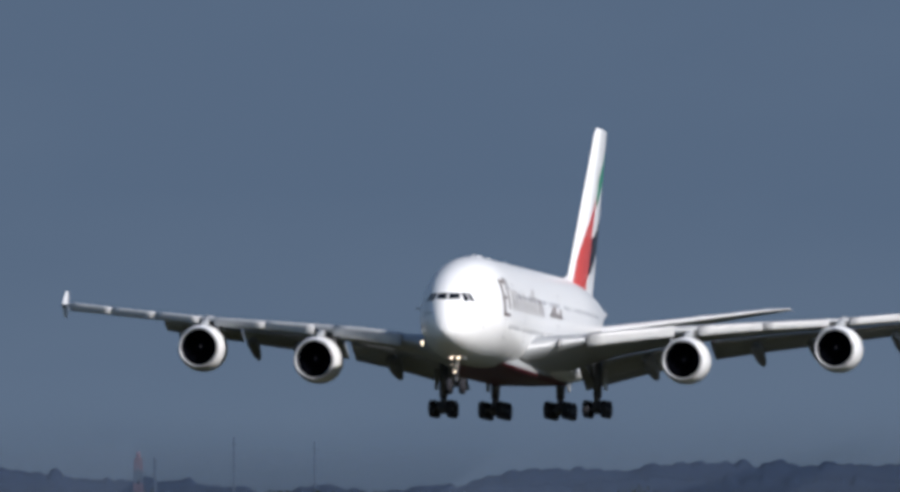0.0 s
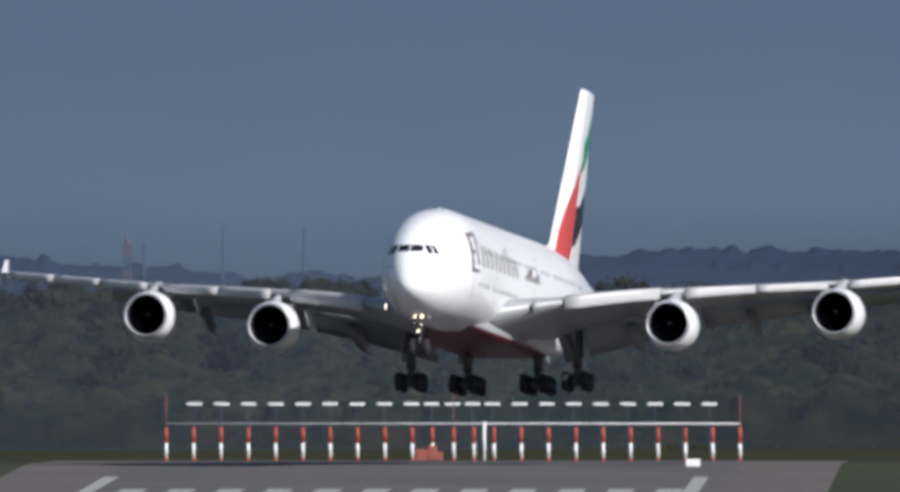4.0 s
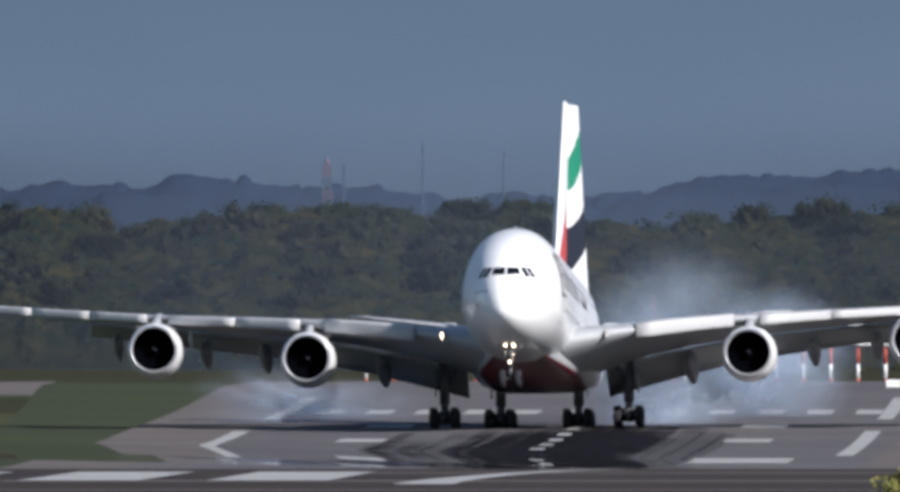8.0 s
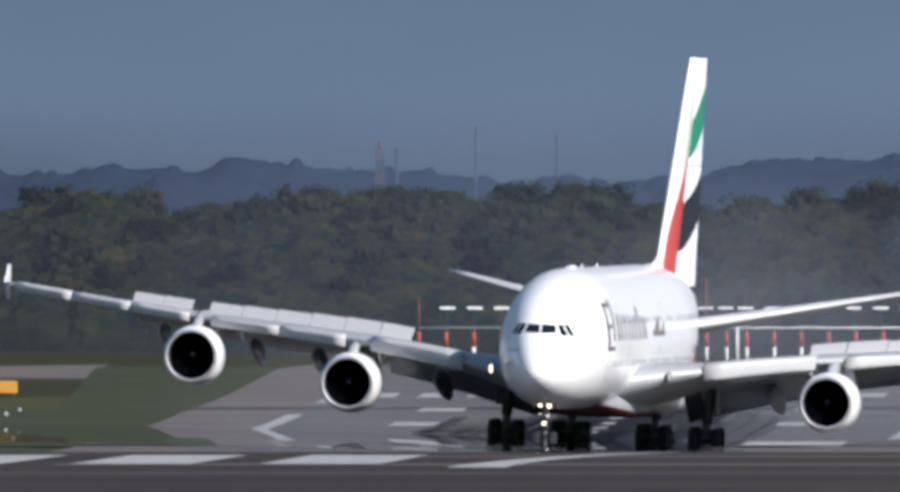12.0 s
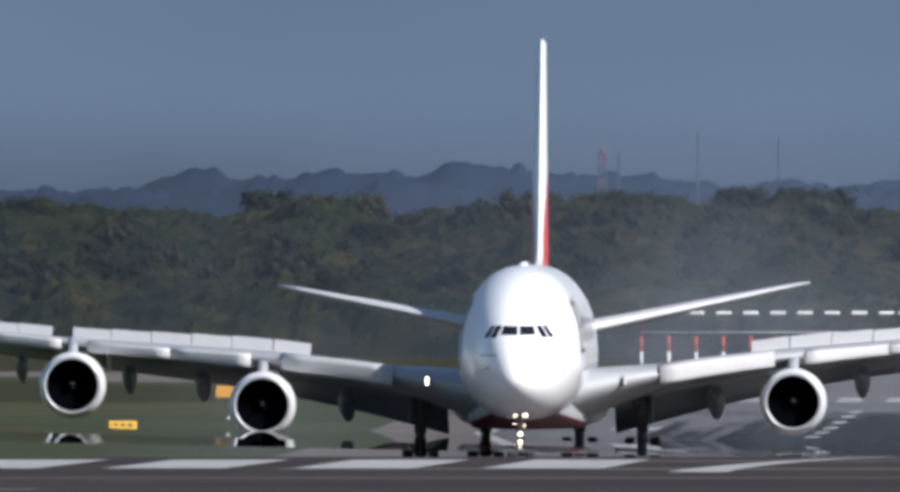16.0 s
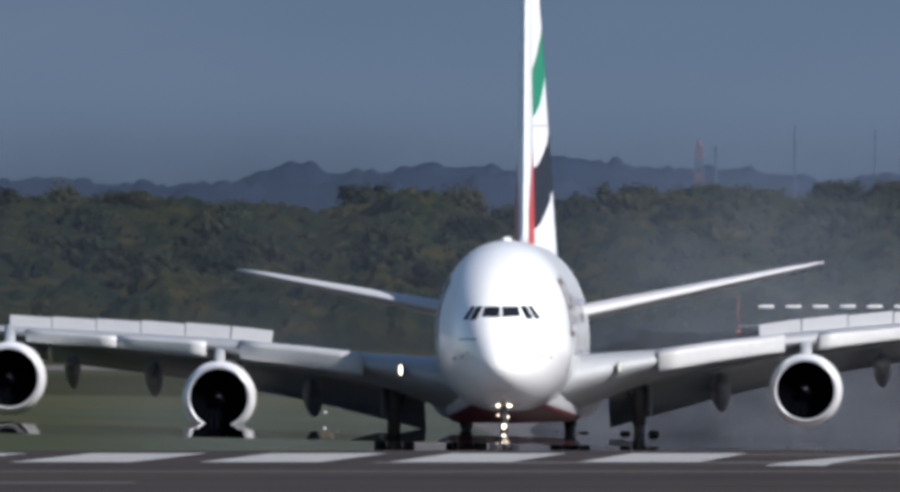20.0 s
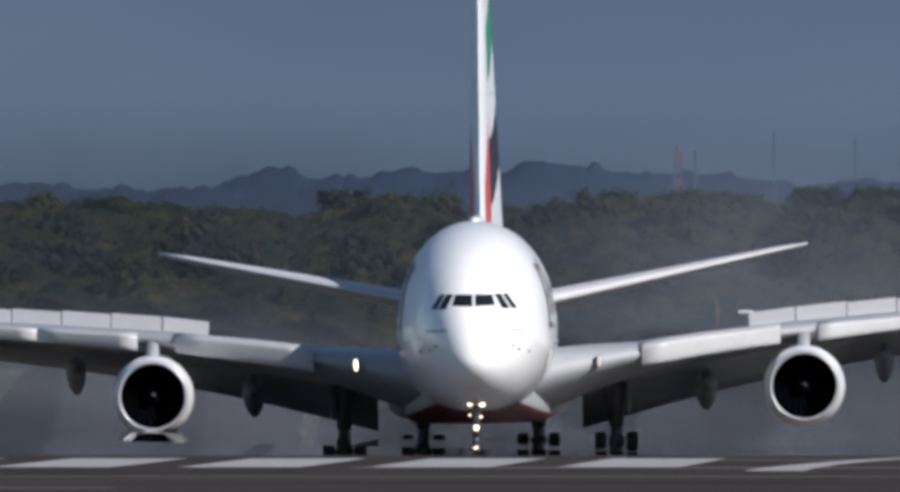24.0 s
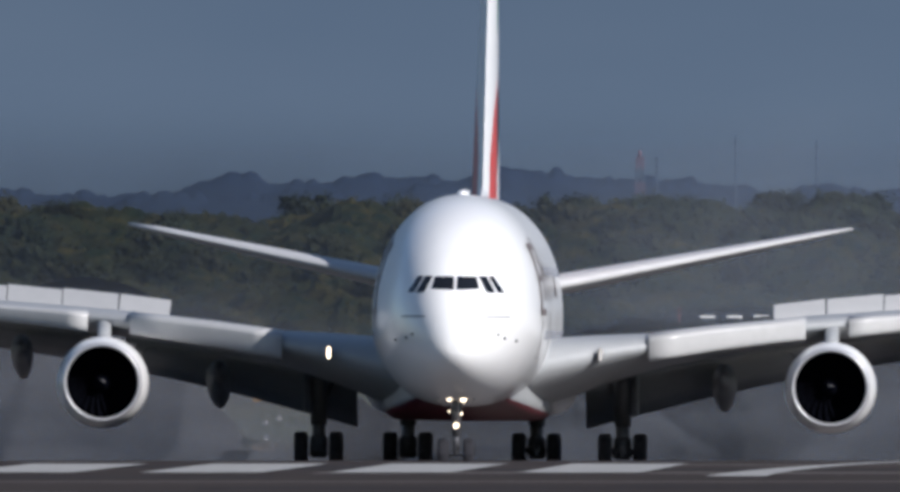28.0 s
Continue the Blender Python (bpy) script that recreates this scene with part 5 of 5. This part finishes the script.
# ---------------------------------------------------------------- distance
def build_hills():
    knolls = ((-95, 14.0, 14), (-77, 13.4, 7), (-63, 14.8, 5), (-61.5, 15.1, 3), (-50, 14.9, 11), (-49, 15.2, 3), (-40, 14.8, 6), (-34.6, 16.1, 2.6), (-32, 15.8, 6.5), (-22, 14.9, 9), (-13, 14.4, 5), (-6, 13.5, 8),
              (-0.5, 14.4, 3.6), (6, 13.7, 8), (9.5, 14.5, 1.6), (14, 14.3, 5), (19, 15.1, 4), (25, 16.2, 7), (31, 15.9, 8), (38, 16.8, 6), (50, 16.8, 14), (75, 16.8, 16))

    def crest(x):
        return 0.45 * math.log(sum(math.exp((b - (abs(x - a) / c) ** 4 * 1.1 - 12.6) / 0.45) for a, b, c in knolls if abs(x - a) < 2.5 * c) + 1) + 12.4
    rng = random.Random(31)
    heads = []
    x = -150.0
    while x < 150:
        heads.append((x, rng.uniform(0.7, 1.5), rng.uniform(0.15, 0.7) + 0.6 * rng.random() ** 3))
        x += rng.uniform(0.7, 1.9)

    def tree_tops(x):
        return max([b * math.sqrt(1 - ((x - a) / r) ** 2) for a, r, b in heads if abs(x - a) < r] or [0])
    xs = np.arange(-150, 150.1, 0.25)
    for y, drop, k in ((4790, 0.75, 0), (4700, 2.7, 1)):
        bm = bmesh.new()
        rings = []
        for x in xs:
            x = float(x)
            sharp = crest(x * 0.98 + 6 * k) - drop
            soft = sum(crest(x * 0.98 + 6 * k + o) for o in (-14, -10, -6, -2, 2, 6, 10, 14)) / 8 - drop
            ring = []
            for i in range(26):
                s = i / 25
                top = smooth_step((s - 0.93) / 0.07)
                h = soft + (sharp - soft) * smooth_step((s - 0.6) / 0.4)
                n = 0.10 * abs(noise.noise((x * 0.5, s * 7, 2.1 + k))) + top * (tree_tops(x + 37 * k) - 0.2 + 0.16 * noise.noise((x * 3.1, 1.3, k))) + 0.04 * noise.noise((x * 2.9, s * 31, 7.7 + k))
                ring.append(Vector((x, y - 45 * (1 - s), -2 + (h + 2) * (0.5 + 0.5 * s ** 0.7 if s > 0 else 0) + n)))
            rings.append(ring + [Vector((x, y + 20, -2))])
        loft(bm, rings, closed=False)
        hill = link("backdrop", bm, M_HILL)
        tagged(hill, "wooded ridge on the horizon, haze blue in its colour", "hills", kind="structure")
    # upright sheets tinted like haze, before the wood and before the ridge
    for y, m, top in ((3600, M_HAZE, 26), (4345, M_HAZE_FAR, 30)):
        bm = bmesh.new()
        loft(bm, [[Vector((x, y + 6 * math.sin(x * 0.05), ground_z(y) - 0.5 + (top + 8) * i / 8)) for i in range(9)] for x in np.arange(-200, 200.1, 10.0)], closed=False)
        hz = link("backdrop_haze_sheet", bm, m)
        tagged(hz, "upright tinted sheet that stands in for blue-grey haze", "haze", kind="structure")
    # dark cloud bank behind everything
    bm = bmesh.new()
    loft(bm, [[Vector((math.sin(a) * 4960, math.cos(a) * 4960, z)) for z in (-20, 20, 60, 150, 400, 900)] for a in np.linspace(-0.35, 0.35, 29)], closed=False)
    cl = link("backdrop_cloud", bm, M_CLOUD)
    tagged(cl, "slate blue rain cloud over the horizon", "sky", kind="structure")


build_hills()


def build_mast(x, y, z0, z1, r):
    t = empty("radio_mast")
    tagged(t, "thin radio mast far off, haze painted into its grey", "mast")
    t.location = (x, y, z0)
    bm = bmesh.new()
    tube(bm, (0, 0, ground_z(y) - z0), (0, 0, z1 - z0), r, r * 0.5, 6)
    part("pole", finish(bm), M_MAST, t)
    for k in range(3):
        zz = (z1 - z0) * (0.35 + 0.25 * k)
        bm = bmesh.new()
        block(bm, (0, 0, zz), (r * 2.2, r * 2.0, r * 0.9), r * 0.3)
        part("platform", finish(bm), M_MAST, t)


def build_lattice_tower(x, y, z1):
    t = empty("lattice_tower")
    tagged(t, "red and white lattice radio tower far off, haze painted into its colours", "tower")
    foot = ground_z(y)
    t.location = (x, y, foot)
    bands = 9
    top = z1 - foot
    for k in range(bands):
        f0, f1 = k / bands, (k + 1) / bands
        za, zb = top * f0, top * f1
        wa, wb = 0.55 - 0.25 * f0, 0.55 - 0.25 * f1
        bm = bmesh.new()
        for sx, sy in ((-1, -1), (1, -1), (1, 1), (-1, 1)):
            tube(bm, (sx * wa, sy * wa, za), (sx * wb, sy * wb, zb), 0.10, 0.10, 6)
        for s in (-1, 1):
            tube(bm, (-wa, s * wa, za), (wb, s * wb, zb), 0.08, 0.08, 5)
            tube(bm, (wa, s * wa, za), (-wb, s * wb, zb), 0.08, 0.08, 5)
        block(bm, (0, 0, zb - 0.1), (2 * wb + 0.3, 2 * wb + 0.3, 0.18), 0.03)
        part("lattice_section", finish(bm), M_MASTRED if k % 2 == 0 else M_MAST, t, "", False)
    bm = bmesh.new()
    tube(bm, (0, 0, top - 0.2), (0, 0, top + 0.7), 0.22, 0.16, 8)
    part("lamp_housing", finish(bm), M_MASTRED, t)


build_mast(-9.18, 4400, 12.95, 17.46, 0.18)
build_mast(-1.24, 4400, 12.67, 17.01, 0.18)
build_mast(-16.95, 4400, 12.95, 15.49, 0.2)
build_lattice_tower(-18.59, 4400, 15.32)


def build_approach_lights():
    y = 3460.0
    base = ground_z(y)
    x0 = -11.60
    gap = 2.11
    xs = [x0 + k * gap for k in range(9)] + [x0 + 9 * gap + 0.0, x0 + 9 * gap + 1.55, x0 + 9 * gap + 3.2, x0 + 9 * gap + 4.75, x0 + 9 * gap + 6.3]
    xs += [xs[-1] + gap * (k + 1) for k in range(9)]
    for i, x in enumerate(xs):
        tall = i in (0, 11, len(xs) - 1)
        p = empty("approach_light_pole")
        tagged(p, "red and white banded approach light pole", "light pole", "row of approach light poles")
        p.location = (x, y, base)
        for z0, z1, m, nm in ((-0.3, 0.1, M_POLE_RED, "red_band"), (0.1, 1.25, M_POLE_WHITE, "white_band"), (1.25, 2.45, M_POLE_RED, "red_band")):
            bm = bmesh.new()
            tube(bm, (0, 0, z0), (0, 0, z1), 0.13, 0.13, 10)
            part(nm, finish(bm), m, p)
        if tall:
            bm = bmesh.new()
            tube(bm, (0, 0, 2.45), (0, 0, 5.0 if i != 11 else 6.6), 0.045, 0.035, 8)
            part("mast_top", finish(bm), M_BRICK, p)
    # catenary rail between the end poles
    bm = bmesh.new()
    tube(bm, (xs[0], y - 0.3, base + 2.75), (xs[-1], y - 0.3, base + 2.75), 0.05, 0.05, 6)
    rail = link("rail", finish(bm), M_POLE_WHITE)
    tagged(rail, "thin pale rail along the approach light poles", "rail")
    bm = bmesh.new()
    tube(bm, (xs[11] + 2.35, y - 0.4, base - 0.3), (xs[11] + 2.35, y - 0.4, base + 2.9), 0.12, 0.12, 8)
    post = link("post", finish(bm), M_POLE_WHITE)
    tagged(post, "pale steel post among the approach lights", "post")
    # second row of lamps behind, on slim masts
    for i, x in enumerate(xs[1:-1]):
        b = empty("approach_light")
        tagged(b, "white approach lamp unit on a slim mast", "light", "row of approach lamps")
        b.location = (x, y + 30, base)
        bm = bmesh.new()
        block(bm, (0, 0, 4.25), (1.2, 0.3, 0.24), 0.05)
        part("lamp_bar", finish(bm), M_POLE_WHITE, b, "white lamp bar", False)
        bm = bmesh.new()
        tube(bm, (0, 0, -0.5), (0, 0, 4.15), 0.025, 0.02, 6)
        part("mast", finish(bm), M_MAST, b)


build_approach_lights()


def build_sign():
    x, y = -42.5, 2850.0
    s = empty("taxiway_sign")
    tagged(s, "yellow airfield guidance sign with black bars on the grass", "sign")
    s.location = (x, y, ground_z(y))
    bm = bmesh.new()
    block(bm, (0, 0, 1.0), (1.78, 0.25, 0.74), 0.04)
    part("panel", finish(bm), M_SIGN, s, "yellow panel", False)
    for k in (-0.45, 0.0, 0.45):
        bm = bmesh.new()
        block(bm, (k, -0.14, 1.02), (0.28, 0.03, 0.34), 0.01)
        part("bar", finish(bm), M_SIGNBLACK, s, "plain black bar", False)
    for k in (-0.7, 0.7):
        bm = bmesh.new()
        tube(bm, (k, 0.05, -0.3), (k, 0.05, 0.8), 0.05, 0.05, 8)
        part("leg", finish(bm), M_STEEL, s)


build_sign()


def build_amber_board():
    x, y = -39.6, 3148.0
    s = empty("marker_sign")
    tagged(s, "small amber airfield sign board on rough grass", "sign")
    s.location = (x, y, ground_z(y))
    bm = bmesh.new()
    block(bm, (0, 0, 0.62), (1.7, 0.22, 0.86), 0.05)
    part("panel", finish(bm), M_AMBER, s, "amber panel", False)
    for k in (-0.6, 0.6):
        bm = bmesh.new()
        tube(bm, (k, 0.04, -0.5), (k, 0.04, 0.4), 0.06, 0.06, 8)
        part("leg", finish(bm), M_STEEL, s)


def build_edge_lights():
    for x, y in ((-37.7, 3000.0), (-37.1, 3025.0)):
        s = empty("edge_light")
        tagged(s, "small white runway edge light in the grass", "light", "runway edge lights")
        s.location = (x, y, ground_z(y))
        bm = bmesh.new()
        tube(bm, (0, 0, -0.4), (0, 0, 0.25), 0.05, 0.05, 8)
        part("stem", finish(bm), M_STEEL, s)
        bm = bmesh.new()
        revolve(bm, [(0.2, 0.02), (0.2, 0.13), (0.28, 0.14), (0.36, 0.08), (0.39, 0.01)], (0, 0, 0), "z", 14)
        part("lens", finish(bm), M_SLAT, s, "white lens cap")


build_amber_board()
build_edge_lights()


def build_bush():
    rng = random.Random(3)
    b = empty("bush")
    tagged(b, "yellowing leafy bush beside the near taxiway", "bush")
    b.location = (8.2, 900, ground_z(900))
    b.scale = (1.08, 1.08, 1.08)
    bm = bmesh.new()
    for k in range(9):
        a = rng.uniform(0, math.tau)
        tube(bm, (0, 0, -0.1), (math.cos(a) * 0.6, math.sin(a) * 0.6, rng.uniform(1.2, 2.1)), 0.03, 0.012, 6)
    part("stems", finish(bm), M_BARK, b)
    bm = bmesh.new()
    for k in range(5200):
        d = Vector((rng.gauss(0, 1), rng.gauss(0, 1), rng.gauss(0, 1))).normalized()
        rad = 0.75 + 0.4 * noise.noise(d * 2.2)
        p = Vector((d.x * 1.15, d.y * 1.0, d.z * 1.25)) * rad * rng.uniform(0.75, 1.1) + Vector((0, 0, 1.35))
        s = rng.uniform(0.03, 0.07)
        e1 = Vector((rng.gauss(0, 1), rng.gauss(0, 1), rng.gauss(0, 1))).normalized() * s
        e2 = e1.orthogonal().normalized() * s * 0.7
        bm.faces.new([bm.verts.new(q) for q in (p - e1, p + e2, p + e1, p - e2)])
    part("crown", bm, M_BUSH, b, "yellow green leaves", False)


build_bush()


def build_marker_board():
    m = empty("marker_board")
    y = 3275.0
    tagged(m, "small white marker board at the runway end", "marker board")
    m.location = (27.5, y, ground_z(y))
    bm = bmesh.new()
    block(bm, (0, 0, 0.45), (1.05, 0.12, 0.55), 0.03)
    part("board", finish(bm), M_POLE_WHITE, m, "", False)
    for s in (-0.4, 0.4):
        bm = bmesh.new()
        tube(bm, (s, 0.03, -0.2), (s, 0.03, 0.4), 0.04, 0.04, 8)
        part("leg", finish(bm), M_STEEL, m)


build_marker_board()


def build_hut():
    """Low orange-red equipment stack behind the first poles."""
    h = empty("equipment_box")
    y = 3440.0
    tagged(h, "low orange-red equipment box among the approach light poles", "equipment box")
    h.location = (8.50, y, ground_z(y))
    for k, (x, w, z, t) in enumerate(((-0.5, 0.9, 0.35, 0.9), (0.35, 0.8, 0.5, 1.15), (0.95, 0.5, 0.25, 0.7))):
        bm = bmesh.new()
        block(bm, (x, 0.1 * k, z), (w, 0.7, t), 0.08)
        part("box", finish(bm), M_BRICK, h, "", False)


build_hut()


# ---------------------------------------------------------------- smoke and mist
def puff_mesh(name, seed, material):
    """A shallow ragged dome, one unit in radius."""
    bm = bmesh.new()
    rings = []
    for i in range(9):
        r = 0.02 + 0.98 * i / 8
        ring = []
        for k in range(28):
            a = k * math.tau / 28
            w = 1 + 0.12 * noise.noise((math.cos(a) * 2, math.sin(a) * 2, seed)) * (i / 8)
            ring.append(Vector((math.cos(a) * r * w, 0.35 * r * r + 0.06 * noise.noise((math.cos(a) * r * 3, math.sin(a) * r * 3, seed + 5)), math.sin(a) * r * w)))
        rings.append(ring)
    loft(bm, rings, caps=False)
    me = bpy.data.meshes.new(name)
    bm.to_mesh(me)
    bm.free()
    me.materials.append(material)
    me.shade_smooth()
    return me


def flight_at(t):
    cols = list(zip(*FLIGHT))
    return [float(np.interp(t, cols[0], col)) for col in cols[1:4]]


puffs = []


def build_smoke():
    rng = random.Random(21)
    shapes = [puff_mesh("smoke_puff", k * 1.7, M_SMOKE) for k in range(3)]
    # tyre smoke thrown up at touchdown, carried to +x by the wind
    for k in range(32):
        born = 6.8 + 0.065 * k
        low = k % 4 == 3
        fx, fy, fz = flight_at(born)
        y0 = fy + 38 + rng.uniform(4, 20)
        x0 = fx + (rng.uniform(-20, -4) if low else rng.uniform(4, 9))
        size = rng.uniform(3.0, 4.6) if low else rng.uniform(3.4, 6.0)
        lift = rng.uniform(0.2, 0.9) if low else rng.uniform(1.0, 9.0)
        wind = rng.uniform(-1.2, 0.2) if low else rng.uniform(6.0, 8.5)
        ob = new("smoke_puff", shapes[k % 3])
        ob.scale = (size * (2.2 if low else 1.25), size, size * (0.6 if low else 1))
        tagged(ob, "pale puff of tyre smoke drifting over the runway", "smoke", "puffs of tyre smoke")
        g = ground_z(y0)
        rows = [(0, pose(x0, y0, g - 12)), (born - 0.15, pose(x0, y0, g - size * 1.3)), (born + 0.3, pose(x0 + wind * 0.3, y0 + 4, g + size * 0.2 + lift * 0.2)),
                (born + 1.0, pose(x0 + wind * 1.2, y0 + 8, g + lift * 0.75 + size * 0.25, 0, 20)), (born + 3.5, pose(x0 + wind * 3.9, y0 + 12, g + lift + size * 0.3, 0, 35)),
                (born + 7, pose(x0 + wind * 9 + 25, y0 + 12, g + lift * 1.2 - (9 if low else 0), 0, 45)), (28, pose(x0 + 260, y0 + 12, g - 14, 0, 60))]
        if low:
            rows[4:] = [(born + 2.0, pose(x0 + wind * 3.0, y0 + 12, g - size * 0.9, 0, 30)), (28, pose(x0, y0 + 12, g - 14, 0, 40))]
        puffs.append((ob, rows))
    # mist blown up behind the wings by the engines
    shapes = [puff_mesh("mist_puff", 20 + k * 1.3, M_MIST) for k in range(3)]
    for k in range(8):
        dx, dy, dz, size = ((4, 16, 26, 10, 20, -14, 13, 7)[k] + rng.uniform(-2, 2), 70 + 12 * k, (2.0, 3.5, 2.0, 7.5, 6.0, 2.0, 10.0, 4.0)[k], rng.uniform(5.5, 8.0))
        ob = new("mist_puff", shapes[k % 3])
        ob.scale = (size * 1.7, size, size)
        tagged(ob, "thin grey mist blown up behind the airliner", "mist", "mist behind the airliner")
        rows = [(0, pose(dx, 3200, -40))]
        for t in (9.5, 10.5, 11.5, 12.5, 14.5, 17, 19, 21.5, 23.5, 25, 26.5, 28):
            fx, fy, fz = flight_at(t)
            y = fy + dy
            rise = min(1.0, (t - 9.5) / 1.8)
            rows.append((t, pose(fx + dx + 0.8 * math.sin(t * 0.7 + k), y, ground_z(y) + dz * rise - 14 * (1 - rise), 0, 15 * math.sin(0.4 * t + k))))
        puffs.append((ob, rows))
    # spray that gathers on the -x side later in the run
    shapes = [puff_mesh("mist_puff", 40 + k * 1.3, M_SPRAY) for k in range(3)]
    for k, dx in enumerate((-9, -16, -23, -30, -19, -14, -26, -21, -3, 4, 11, 18, 25, 7, 14, 21, 29, 10, 17, 24)):
        size = 8.5 + 0.5 * (k % 5) if k < 8 else 7.0 + 0.6 * (k % 3)
        ob = new("mist_puff", shapes[k % 3])
        ob.scale = (size * 1.9, size, size * 0.8)
        tagged(ob, "thin grey mist blown up behind the airliner", "mist", "mist behind the airliner")
        rows = [(0, pose(dx, 3000, -40))]
        for t in (15, 16, 17, 18, 19.5, 21.5, 23.5, 25, 26.5, 28):
            fx, fy, fz = flight_at(t)
            y = fy + 80 + 9 * k if k < 13 else fy + 76 + 9 * (k - 5)
            rise = smooth_step((t - 18.6) / 3.2) if k < 8 else smooth_step((t - 15) / 4.5)
            rows.append((t, pose(fx + dx, y, ground_z(y) + (1.2 if k < 8 else 0.3) * rise - 13 * (1 - rise), 0, 10 * math.sin(0.5 * t + k))))
        puffs.append((ob, rows))


build_smoke()
motions()
